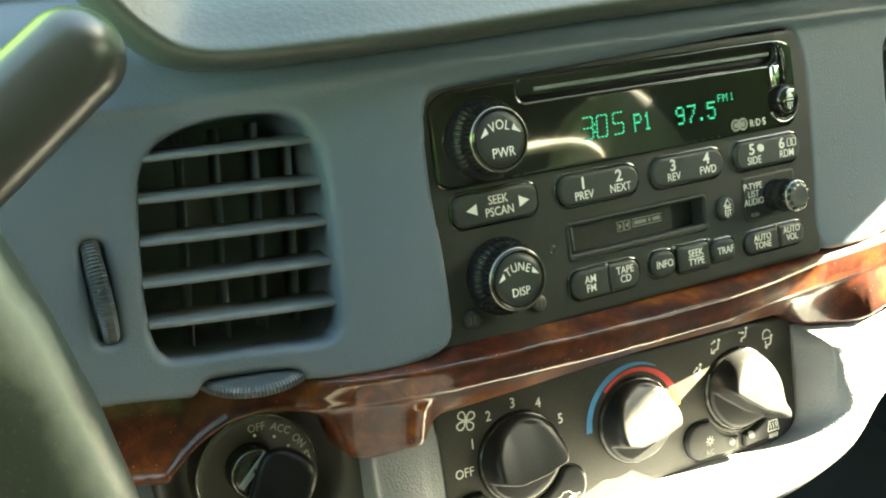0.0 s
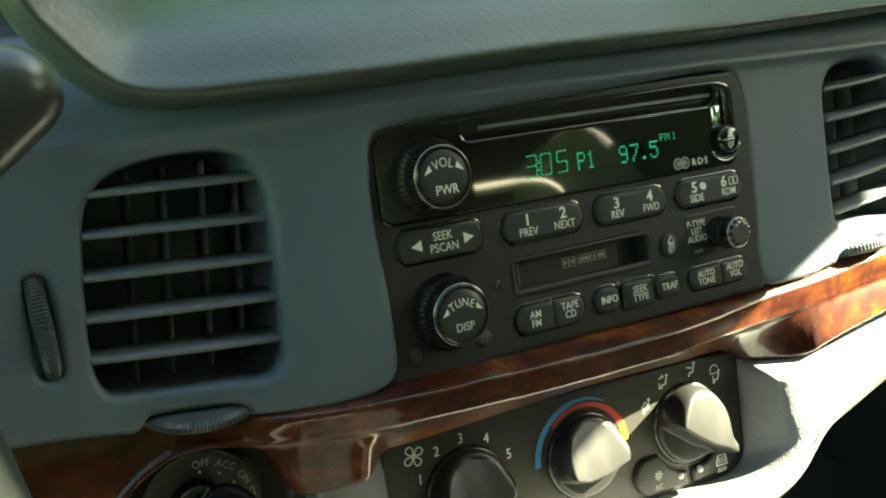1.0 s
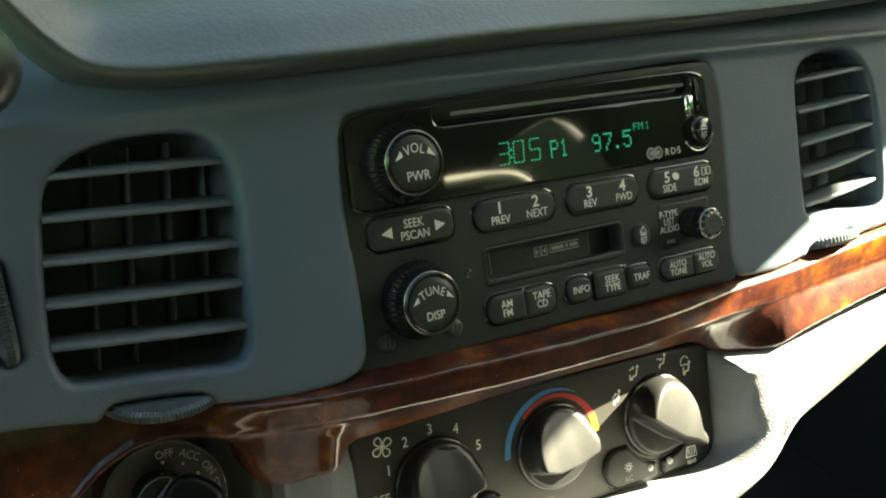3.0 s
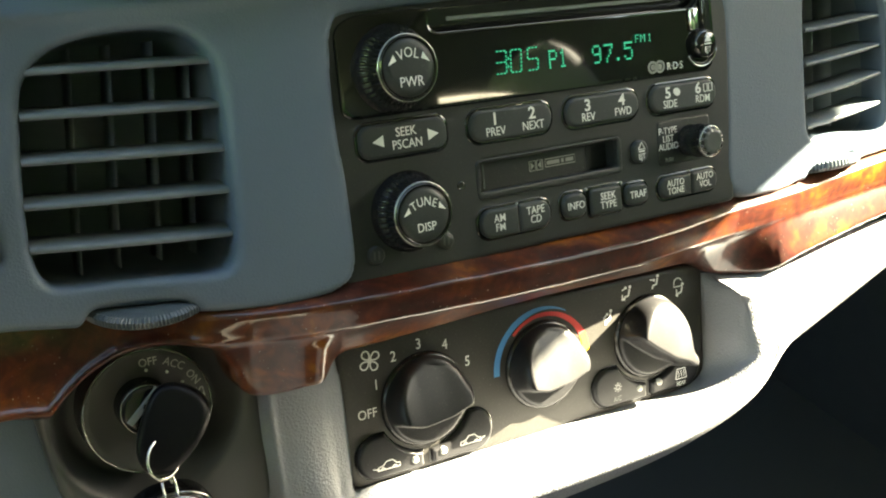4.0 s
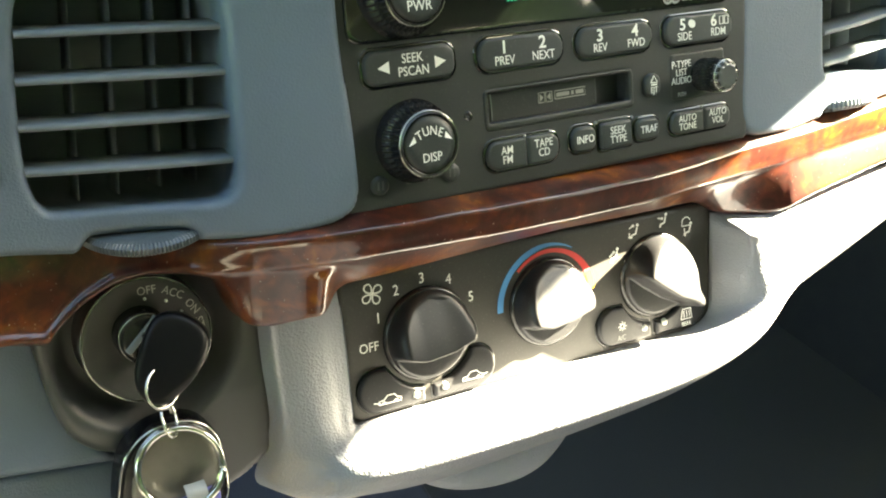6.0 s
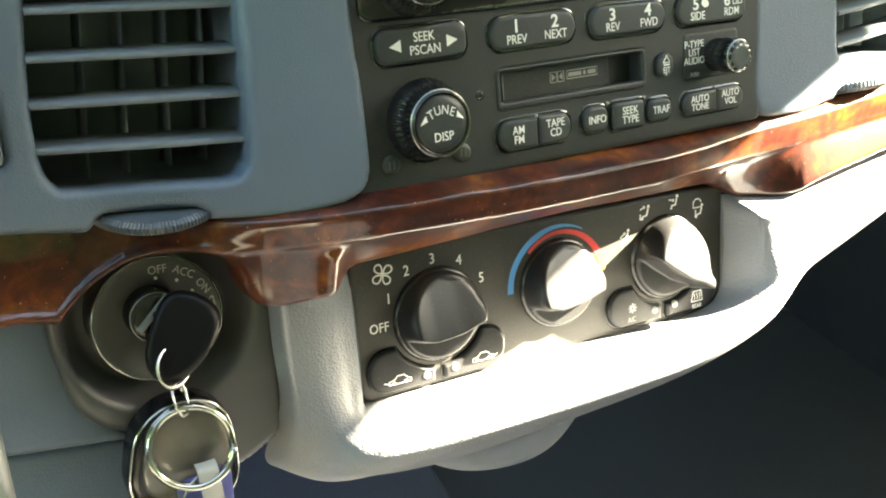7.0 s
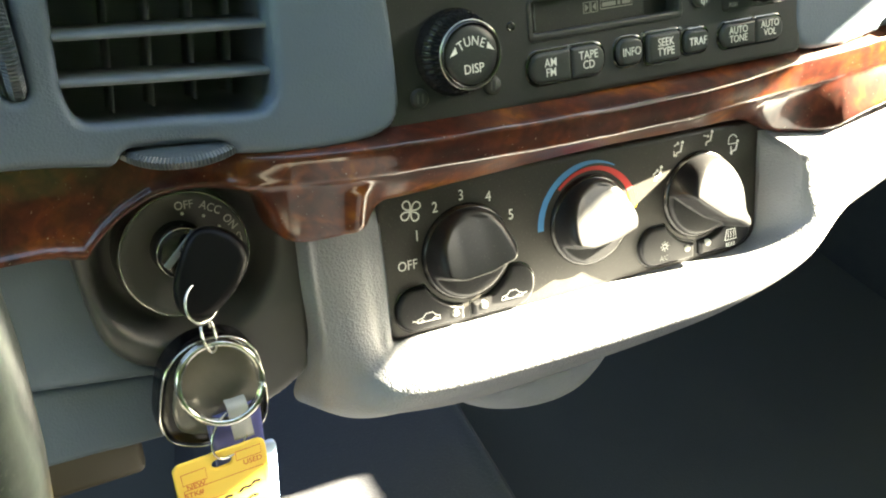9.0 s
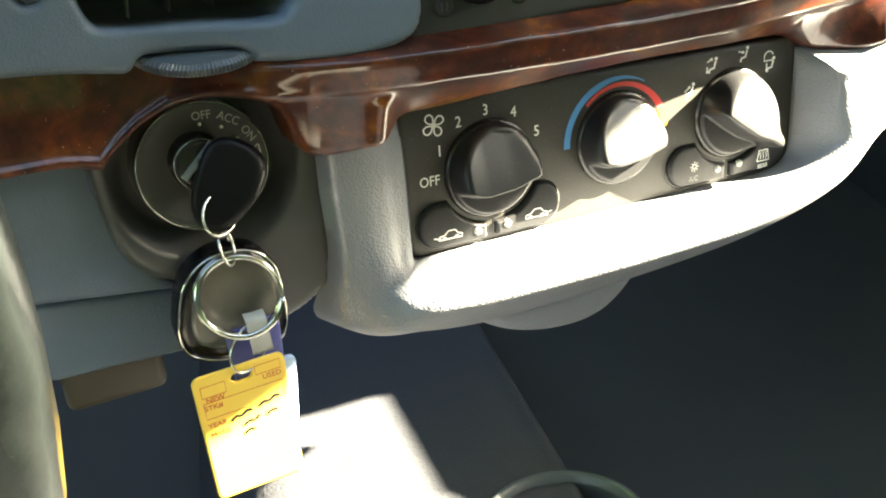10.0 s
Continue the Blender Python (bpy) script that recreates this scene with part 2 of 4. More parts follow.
def poly_far(outline):
    """The signed distance to a closed outline, inside negative."""
    a = np.asarray(outline, float)
    b = np.roll(a, -1, 0)

    def far(x, z):
        shape = x.shape
        x, z = x.ravel(), z.ravel()
        best, inside = np.full(len(x), 1e9), np.zeros(len(x), bool)
        for (ax, az), (bx, bz) in zip(a, b):
            ex, ez = bx - ax, bz - az
            w = np.clip(((x - ax) * ex + (z - az) * ez) / (ex * ex + ez * ez + 1e-12), 0, 1)
            best = np.minimum(best, (x - ax - w * ex) ** 2 + (z - az - w * ez) ** 2)
            if az != bz:
                inside ^= ((az > z) != (bz > z)) & (x < (bx - ax) * (z - az) / (bz - az) + ax)
        d = np.sqrt(best)
        return np.where(inside, -d, d).reshape(shape)

    return far


def box_far(x0, x1, z0, z1, r):
    cx, cz, hx, hz = (x0 + x1) / 2, (z0 + z1) / 2, (x1 - x0) / 2 - r, (z1 - z0) / 2 - r

    def far(x, z):
        qx, qz = np.abs(x - cx) - hx, np.abs(z - cz) - hz
        return np.hypot(np.maximum(qx, 0), np.maximum(qz, 0)) + np.minimum(np.maximum(qx, qz), 0) - r

    return far


def disc_far(cx, cz, r):
    return lambda x, z: np.hypot(x - cx, z - cz) - r


def cut(body, *holes):
    def far(x, z):
        d = body(x, z)
        for hole in holes:
            d = np.maximum(d, -hole(x, z))
        return d

    return far


def flat(y):
    return lambda x, z: np.full_like(x, y)


def moulding(name, far, depth, span, h, edge=1.0, wall=3.0):
    """A moulded sheet that faces -y: the inside of far(x, z) at the depth(x, z), its rims rounded by edge and turned back by wall."""
    x0, x1, z0, z1 = span
    xs, zs = np.arange(x0, x1 + h, h), np.arange(z0, z1 + h, h)
    X, Z = np.meshgrid(xs, zs, indexing="ij")
    D = far(X, Z)
    D = np.where(np.abs(D) < 0.06 * h, np.where(D < 0, -0.06 * h, 0.06 * h), D)
    inside = D < 0
    number = -np.ones(D.shape, int)
    number[inside] = np.arange(inside.sum())
    deep = np.clip(-D, 0, edge)
    Y = depth(X, Z) + edge - np.sqrt(np.maximum(edge**2 - (edge - deep) ** 2, 0))
    verts = list(map(tuple, np.stack([X[inside], Y[inside], Z[inside]], -1)))
    faces, crossing, rim = [], {}, []
    full = inside[:-1, :-1] & inside[1:, :-1] & inside[1:, 1:] & inside[:-1, 1:]
    some = (inside[:-1, :-1] | inside[1:, :-1] | inside[1:, 1:] | inside[:-1, 1:]) & ~full
    for i, j in zip(*np.nonzero(full)):
        faces.append((number[i, j], number[i + 1, j], number[i + 1, j + 1], number[i, j + 1]))

    def cross(a, b):
        key = (a, b) if a < b else (b, a)
        if key not in crossing:
            s = D[a] / (D[a] - D[b])
            x, z = X[a] + s * (X[b] - X[a]), Z[a] + s * (Z[b] - Z[a])
            crossing[key] = len(verts)
            verts.append((x, float(depth(np.array([x]), np.array([z]))[0]) + edge, z))
        return crossing[key]

    for i, j in zip(*np.nonzero(some)):
        ring, marks = [], []
        corners = [(i, j), (i + 1, j), (i + 1, j + 1), (i, j + 1)]
        for k in range(4):
            a, b = corners[k], corners[(k + 1) % 4]
            if inside[a]:
                ring.append(number[a])
            if inside[a] != inside[b]:
                ring.append(cross(a, b))
                marks.append((len(ring) - 1, bool(inside[a])))
        if len(ring) >= 3:
            faces.append(tuple(ring))
        for k, (at, leaving) in enumerate(marks):
            if leaving:
                rim.append((ring[at], ring[marks[(k + 1) % len(marks)][0]]))
    back = {}
    for a, b in rim:
        for v in (a, b):
            if v not in back:
                back[v] = len(verts)
                verts.append((verts[v][0], verts[v][1] + wall, verts[v][2]))
        faces.append((b, a, back[a], back[b]))
    return mesh_of(name, verts, [tuple(int(v) for v in f) for f in faces])


def lathe(name, profile, n=64, knurl=0, bite=0.0, knurl_from=0, knurl_to=0, at=(0, 0, 0)):
    """A turned piece about the y axis; profile rows are (radius, y), from the face's middle to the back."""
    verts, faces = [], []
    for k, (r, y) in enumerate(profile):
        for i in range(n):
            a = 2 * math.pi * i / n
            q = r - (bite * (0.5 + 0.5 * math.cos(knurl * a)) if knurl and knurl_from <= k <= knurl_to else 0)
            verts.append((at[0] + q * math.cos(a), at[1] + y, at[2] + q * math.sin(a)))
    for k in range(len(profile) - 1):
        for i in range(n):
            j = (i + 1) % n
            faces.append((k * n + i, (k + 1) * n + i, (k + 1) * n + j, k * n + j))
    if profile[0][0] > 0.01:
        faces.append(tuple(range(n)))
    return mesh_of(name, verts, faces)


def loft(name, rows, closed_rows=False, thick=0.0, flip=False):
    """A skin over rows of points, each row as long as the next."""
    rows = np.asarray(rows, float)
    a, b = rows.shape[:2]
    faces = []
    for i in range(a - 1):
        for j in range(b if closed_rows else b - 1):
            k = (j + 1) % b
            f = (i * b + j, i * b + k, (i + 1) * b + k, (i + 1) * b + j)
            faces.append(f[::-1] if flip else f)
    return mesh_of(name, rows.reshape(-1, 3).tolist(), faces)


def smooth_net(net, nu=10, nv=8):
    """A finer net of points through a coarse one."""
    net = np.asarray(net, float)
    rows = np.array([spline(r, nv, closed=False) for r in net])
    return np.array([spline(rows[:, j], nu, closed=False) for j in range(rows.shape[1])]).transpose(1, 0, 2)


def tube(name, line, radius, n=12, closed=False, caps=True):
    """A round bar along a line; radius: one number, or one for each point."""
    line = np.asarray(line, float)
    k = len(line)
    radii = np.full(k, radius, float) if np.isscalar(radius) else np.asarray(radius, float)
    verts, faces = [], []
    up = None
    for i in range(k):
        ahead = (line[(i + 1) % k] - line[i - 1]) if closed else (line[min(i + 1, k - 1)] - line[max(i - 1, 0)])
        ahead = ahead / np.linalg.norm(ahead)
        if up is None:
            up = np.cross(ahead, (0, 0, 1) if abs(ahead[2]) < 0.9 else (1, 0, 0))
        up = up - ahead * (up @ ahead)
        up /= np.linalg.norm(up)
        side = np.cross(ahead, up)
        for j in range(n):
            a = 2 * math.pi * j / n
            verts.append(tuple(line[i] + radii[i] * (math.cos(a) * up + math.sin(a) * side)))
    for i in range(k if closed else k - 1):
        for j in range(n):
            q, w = (i + 1) % k, (j + 1) % n
            faces.append((i * n + j, i * n + w, q * n + w, q * n + j))
    if caps and not closed:
        faces += [tuple(range(n))[::-1], tuple(range((k - 1) * n, k * n))]
    return mesh_of(name, verts, faces)


def ring_line(c, r, u, v, n=40, squash=1.0, start=0.0, end=360.0):
    """Points of a ring about c in the plane of the ways u and v."""
    c, u, v = (np.array(q, float) for q in (c, u, v))
    u, v = u / np.linalg.norm(u), v / np.linalg.norm(v)
    full = end - start >= 360
    return [c + r * (math.cos(a) * u + squash * math.sin(a) * v) for a in np.radians(np.linspace(start, end, n, endpoint=not full))]


def block(name, x0, x1, y0, y1, z0, z1, bevel=1.0, segments=3):
    """A box with rounded edges, in millimetres, as a bmesh in metres."""
    bm = bmesh.new()
    bmesh.ops.create_cube(bm, size=1.0)
    for v in bm.verts:
        v.co = Vector(((x0 + x1) / 2 + v.co.x * (x1 - x0), (y0 + y1) / 2 + v.co.y * (y1 - y0), (z0 + z1) / 2 + v.co.z * (z1 - z0))) * 0.001
    if bevel:
        bmesh.ops.bevel(bm, geom=bm.edges[:], offset=bevel * 0.001, segments=segments, affect="EDGES", profile=0.5)
    for f in bm.faces:
        f.smooth = True
    return bm


def bars(name, polygons, y, high=0.12):
    """Flat printed shapes: closed outlines in x and z, laid on the plane y and standing a hair proud."""
    verts, faces = [], []
    for outline in polygons:
        k, m = len(verts), len(outline)
        verts += [(x, y - high, z) for x, z in outline] + [(x, y, z) for x, z in outline]
        area = sum(outline[i - 1][0] * outline[i][1] - outline[i][0] * outline[i - 1][1] for i in range(m))
        order = list(range(m)) if area > 0 else list(range(m))[::-1]
        faces.append(tuple(k + i for i in order))
        for a, b in zip(order, order[1:] + order[:1]):
            faces.append((k + b, k + a, k + m + a, k + m + b))
    return mesh_of(name, verts, faces, smooth=False)


def stroke(points, w):
    """A drawn line as an outline w wide."""
    p = np.array(points, float)
    t = np.gradient(p, axis=0)
    t /= np.linalg.norm(t, axis=1)[:, None] + 1e-9
    s = np.stack([-t[:, 1], t[:, 0]], -1) * w / 2
    return np.concatenate([p + s, (p - s)[::-1]]).tolist()


def arc(cx, cz, r, a0, a1, n=24):
    return [(cx + r * math.cos(a), cz + r * math.sin(a)) for a in np.radians(np.linspace(a0, a1, n))]


def lettering(name, text, x, z, y, size, mat, parent, stretch=0.78, bold=0.0, turn=0.0):
    """Printed words, middle at x and z, capitals size high."""
    cu = bpy.data.curves.new(name, "FONT")
    cu.body, cu.size = text, size * 0.001 / 0.69
    cu.align_x, cu.align_y = "CENTER", "CENTER"
    cu.space_line, cu.extrude, cu.offset, cu.resolution_u = 0.82, 0.00006, bold * cu.size, 3
    ob = bpy.data.objects.new(name, cu)
    me = bpy.data.meshes.new_from_object(ob)
    bpy.data.objects.remove(ob)
    me.name = name
    me.transform(Matrix.Translation((x * 0.001, y * 0.001, z * 0.001)) @ Matrix.Rotation(radians(-turn), 4, "Y") @ Matrix.Rotation(radians(90), 4, "X") @ Matrix.Diagonal((stretch, 1, 1, 1)))
    me.materials.clear()
    return part(name, me, mat, parent)


def ease(s):
    s = np.clip(s, 0, 1)
    return s * s * (3 - 2 * s)


def swell(x):
    """How far back the dash's face lies across its width."""
    return -5 + 22 * ease((-50 - x) / 100) + 18 * ease((x - 60) / 250)


# ---------------- cabin shell ----------------
def slab(name, corners, thick, mat, label, along="x", at=0.0):
    """A flat panel with thickness: corners are (y, z) at x = at, in world millimetres."""
    verts = [(at, y, z) for y, z in corners] + [(at + thick, y, z) for y, z in corners]
    k = len(corners)
    faces = [tuple(range(k))[::-1], tuple(range(k, 2 * k))] + [(i, (i + 1) % k, k + (i + 1) % k, k + i) for i in range(k)]
    ob = part(name, mesh_of(name, verts, faces, smooth=False), mat, None)
    return tagged(ob, label, "car interior", kind="structure")


def floor_panel(name, x0, x1, y0, y1, z0, z1, mat, label, bevel=4.0):
    ob = part(name, block(name, x0, x1, y0, y1, z0, z1, bevel), mat, None)
    return tagged(ob, label, "car interior", kind="structure")


# unseen front edge of the passenger's window, cutting the sunlight's edge on the dash
EDGE = (-71.6, 319.5)
STEEP = 0.848 / -0.528
front = lambda z: EDGE[0] + (z - EDGE[1]) * STEEP
slab("wall_passenger_front", [(front(152), 152), (front(760), 760), (900, 760), (900, 152)], 40, LINING, "unseen grey pillar panel, its edge set to bound the sunlight", at=750)
# unseen door: its stepped sill shapes the sun patch on the tunnel
slab("wall_passenger_door", [(-1900, -560), (-1900, 146), (-123, 146), (-16, 104), (-15, 150), (900, 150), (900, -560)], 40, LOWER, "unseen dark passenger door panel, its sill cut to shape the sun patch", at=750)
# unseen panel: slanted edge admits sun above, blocks the green reflection below
slab("wall_passenger_rear", [(-1900, 148), (-1900, 560), (-780, 560), (-742, 320), (-590, 290), (-560, 148)], 40, TRIM, "unseen grey side panel, its front edge cut to steer sun and reflections", at=750)
slab("wall_driver_rear", [(-1900, 172), (-1900, 560), (-760, 560), (-700, 172)], 40, TRIM, "grey trim of the driver side behind its window", at=-1150)
slab("wall_driver_door", [(-1900, -560), (-1900, 170), (-700, 170), (-640, 20), (900, 20), (900, -560)], 40, TRIM, "grey driver door trim below its window", at=-1150)
floor_panel("ceiling", -1150, 790, -1900, -120, 560, 600, LINING, "pale grey cloth headliner")
floor_panel("wall_rear", -1150, 790, -1940, -1900, -560, 330, TRIM, "grey trim at the back of the cabin")
floor_panel("floor", -1150, 790, -1900, 900, -600, -560, DARK, "dark carpeted cabin floor")
floor_panel("wall_bulkhead", -1150, 790, 620, 660, -560, 60, DARK, "dark bulkhead carpet under the dash")
# unseen panels added past both ends of the dash to block light
for x0, x1 in ((-1110, -336), (336, 750)):
    floor_panel("dash_end", x0, x1, 40, 640, 52, 80, DARK, "unseen dark panel blocking light above the dash end")
    floor_panel("dash_end", x0, x1, 44, 80, -30, 52, DARK, "unseen dark panel blocking light before the dash end")
ground = part("ground", mesh_of("ground", [(-3e5, -3e5, -800), (3e5, -3e5, -800), (3e5, 3e5, -800), (-3e5, 3e5, -800)], [(0, 1, 2, 3)]), surface("grass", (0.07, 0.10, 0.05), 0.9, mottle=0.4, patch=0.8), None)
hedge = [[(15000 * math.sin(radians(a)), 15000 * math.cos(radians(a)), -800 + k * (6000 + 6500 * ease((70 - abs(a + 5)) / 25) + 600 * math.sin(a * 0.9) + 350 * math.sin(a * 2.3))) for a in np.linspace(-95, 205, 150)] for k in (0, 0.35, 0.7, 1.0)]
trees = part("backdrop", loft("backdrop", hedge), surface("sunlit_leaves", (0.070, 0.150, 0.045), 0.9, mottle=0.4, patch=5.0), None)
tagged(trees, "distant line of sunlit green trees", "backdrop", kind="structure")
tagged(ground, "mown green grass outside the car", "ground", kind="structure")


# ---------------- dash: fascia, pad, wood ----------------
LVENT = spline([(-149.5, 50), (-146, 58), (-139, 64.5), (-128, 68), (-113, 69.3), (-99, 68), (-91.5, 63), (-88, 54), (-87.3, 40), (-88, 19), (-89.6, -6), (-92.5, -13.5), (-99, -15.8), (-122, -14), (-146, -12.3), (-152, -9.5), (-154.5, -1), (-154.3, 12), (-152.5, 30)], 6)
RVENT = spline([(202, 50), (204, 61), (212, 68), (229, 71), (247, 69.5), (260, 61), (266.5, 46), (269, 18), (268, -6), (264, -12.5), (256, -13.5), (232, -11), (209, -9.5), (203.5, -7), (202.3, 2), (202, 22)], 6)
SLOT = box_far(-172.2, -164.4, -1.5, 35.2, 3.6)
FACE = np.concatenate([
    rounded([(-330, -16), (-172, -22.5), (-143.5, -27.6), (-139.8, -22), (-108.4, -24.2), (-103.8, -28.8)], [1, 30, 2.5, 3, 3, 4]),
    spline([(-92, -30.6), (-78, -31.4), (-64, -30.4), (-55, -28), (-50.3, -23.5), (-48.7, -14), (-48.9, 7), (-50.2, 34), (-49, 56), (-46.5, 65), (-41, 68.2), (-20, 69), (31, 71), (89, 73), (126, 74), (136, 71.5), (140.5, 62), (142, 46), (141.5, 7), (140.5, -14), (142.5, -24.5), (149, -29.5), (160, -31.3), (178, -31.8)], 6, closed=False),
    rounded([(200, -30.8), (204, -25.6), (238, -22), (243, -26.6), (330, -22), (330, 150), (-330, 150)], [3, 3, 3, 3, 1, 1, 1]),
])


def fascia_depth(x, z):
    roll = np.clip((z - 76) / 14, 0, None)
    return swell(x) + 5 * np.minimum(roll, 3) ** 1.5 - 1.6 * np.exp(-(((z - 77) / 3.0) ** 2))


dash = thing("dashboard", label="blue grey moulded dashboard with wood trim and dark pad", category="dashboard")
part("fascia", moulding("fascia", cut(poly_far(FACE), poly_far(LVENT), poly_far(RVENT), SLOT), fascia_depth, (-330, 330, -36, 122), 1.1, 3.2, 12), GREY, dash, "soft blue grey grained vinyl fascia")

PAD_EDGE = [(-166, 150, 1.0, 0.1), (-161, 124, 0.95, 0.3), (-152, 109, 0.84, 0.54), (-139.5, 95, 0.66, 0.75), (-129, 89.2, 0.5, 0.87), (-112, 86.6, 0.3, 0.95), (-85, 86.0, 0.12, 0.99), (-52, 86, 0.03, 1), (22, 88.3, 0, 1), (90, 89, 0, 1), (145, 90, 0, 1), (250, 94, 0, 1), (340, 100, 0, 1)]
net = []
for ex, ez, nx, nz in PAD_EDGE:
    f = float(swell(np.array([ex]))[0]) * 0.5
    low = 1 - 0.35 * float(ease((ex - 60) / 200))
    net.append([(ex + nx * k * low, f + y, ez + nz * k * low) for k, y in ((-1, 14), (-2.0, 0), (-0.6, -9), (3.0, -13), (9.0, -9), (19.5, -0.5), (29.5, 12), (40.5, 31), (53.5, 61), (81.5, 140), (167, 420))])
part("pad", loft("pad", smooth_net(net, 8, 8), flip=True), PAD, dash, "dark grained vinyl dash pad")

WOOD_LINE = np.concatenate([
    [(-330, -18), (-330, -52)],
    rounded([(-174, -57), (-157, -61.8), (-153.2, -55)], [20, 2, 2]),
    spline([(-151, -52.5), (-144, -47.4), (-134, -42.6), (-122.5, -40.4), (-111, -41.2), (-101.5, -44.6), (-97, -50.5), (-95, -58), (-91.5, -64.4), (-85, -66.8), (-74, -67.2), (-65, -66.4), (-60, -65.2), (-57.4, -62.6), (-55, -60.3), (-51.5, -59.0), (-46.4, -58.5), (-15.7, -57.8), (22, -56.9), (55, -57.4), (94, -59.2), (130, -60.6), (138.6, -63.6), (145, -67.4), (155, -71.4), (168, -73.6), (178, -72.4), (188, -69.6), (206, -66.4), (245, -62.5)], 6, closed=False),
    [(330, -56), (330, -14), (140, -20), (-50, -18)],
])


WOOD_FOOT = spline([(-330, 30), (-200, 33), (-156, 33), (-125, 29), (-100, 17), (-87, 12.5), (-72, 11), (-63.5, 10.5), (-57.5, 14.5), (-50, 15.5), (-42, 14.5), (-20, 14), (22, 14), (60, 16), (90, 17.8), (120, 19), (150, 19.6), (162, 18), (172, 13), (179, 9), (186, 6.8), (210, 7.2), (260, 11.5), (330, 16)], 6, closed=False)
LOBES = spline([(-330, -58), (-170, -58), (-118, -57), (-104, -60), (-96, -64.5), (-86, -68), (-74, -68.5), (-65, -67.8), (-59, -65.4), (-54, -61), (-46, -59.6), (-16, -58.6), (22, -57.6), (55, -58), (94, -60), (130, -61.5), (138, -65), (150, -71), (160, -74), (172, -75.5), (183, -74), (192, -71), (206, -68), (245, -64), (330, -60)], 5, closed=False)


def wood_depth(x, z):
    """Three faces: a ledge down to the upper crease, an upright band, and a skirt that turns under to the foot."""
    za = np.interp(x, [-330, -170, -104, -50, 20, 110, 195, 330], [-15, -22.7, -32, -33, -35, -37, -34.5, -26])
    zb = np.interp(x, [-330, -170, -158, -151, -144, -134, -122, -111, -104, -96, -45, 0, 70, 160, 330], [-50, -55, -57.5, -51, -46, -41.3, -39.2, -40, -42, -42.8, -44.3, -46.0, -47.9, -48.7, -42.6])
    zf = np.minimum(np.interp(x, LOBES[:, 0], LOBES[:, 1]), zb - 4)
    proud = np.interp(x, [-330, -160, -131, -112, -90, -50, 20, 80, 122, 150, 175, 330], [6, 10, 9, 5, -2, -5.5, -8, -5.6, -0.2, 1.6, 0.0, -1.0])
    crest, foot = swell(x) + proud, np.interp(x, WOOD_FOOT[:, 0], WOOD_FOOT[:, 1])
    ledge = crest + np.maximum(5.5 - proud, 0) * np.clip((z - za) / 5, 0, 2)
    swing = 5.0 - 5.5 * ease((-86 - x) / 26)
    down = np.clip((za - z) / (za - zb), 0, 1)
    band = crest + swing * down - 0.7 * np.sin(math.pi * down)
    bent = 0.62 + 0.23 * ease((x + 60) / 30) - 0.2 * ease((x - 110) / 30)
    skirt = (foot - crest - swing) * np.clip((zb - z) / (zb - zf), 0, 1.1) ** bent
    ridge = 2.4 * np.exp(-(((x + 65.5) / 4.2) ** 2)) * ease((zb - 1 - z) / 6)
    bead = (0.6 + 2.6 * ease((-98 - x) / 10)) * np.exp(-(((z - zb - 1.2) / (1.7 + 0.7 * ease((-98 - x) / 10))) ** 2))
    return np.where(z > za, ledge, band + skirt - ridge - bead)


part("wood_trim", moulding("wood_trim", poly_far(WOOD_LINE), wood_depth, (-330, 330, -75, -16), 1.0, 2.6, 18), WOOD, dash, "glossy dark red burl wood trim")


# ---------------- air vents ----------------
def board(name, a, b, deep, thick, tilt):
    """A vent slat from a to b (its front edge), with a rounded nose, dipping to the front by tilt degrees."""
    a, b = np.array(a, float), np.array(b, float)
    c, s = math.cos(radians(tilt)), math.sin(radians(tilt))
    t = thick / 2
    shape = [(0.0, 0.0), (0.35, t * 0.75), (1.2, t), (deep * 0.6, t * 0.8), (deep, t * 0.4), (deep, -t * 0.4), (deep * 0.6, -t * 0.8), (1.2, -t), (0.35, -t * 0.75)]
    rows = []
    for w in np.linspace(0, 1, 9):
        p = a + (b - a) * w
        bow = -2.2 * 4 * w * (1 - w)
        rows.append([(p[0], p[1] + bow + d * c - e * s, p[2] + e * c + d * s) for d, e in shape])
    return loft(name, rows, closed_rows=True)


def vent(name, outline, slats, vanes, label, deep=55):
    v = thing(name, label=label, category="air vent", group="dashboard air vents")
    centre = outline.mean(0)
    grow = centre + (outline - centre) * 1.03
    y0 = swell(grow[:, 0])
    rows = [[(x, y + d, z) for (x, z), y in zip(centre + (grow - centre) * k, y0)] for d, k in ((5, 1.0), (22, 0.99), (deep, 0.93), (deep + 1, 0.02))]
    part("duct", loft("duct", rows, closed_rows=True), DUCT, v, "black duct behind the slats")
    for a, b in slats:
        part("slat", board("slat", a, b, 17, 2.3, 9), SLAT, v)
    for x, y, z0, z1, skew in vanes:
        rows = [[(x + skew * k - 0.25, y, z), (x + skew * k + 0.25, y, z), (x + skew * k + 0.5, y + 16, z), (x + skew * k - 0.5, y + 16, z)] for k, z in ((1, z0), (0, z1))]
        part("vane", loft("vane", rows, closed_rows=True), VANE, v)
    return v


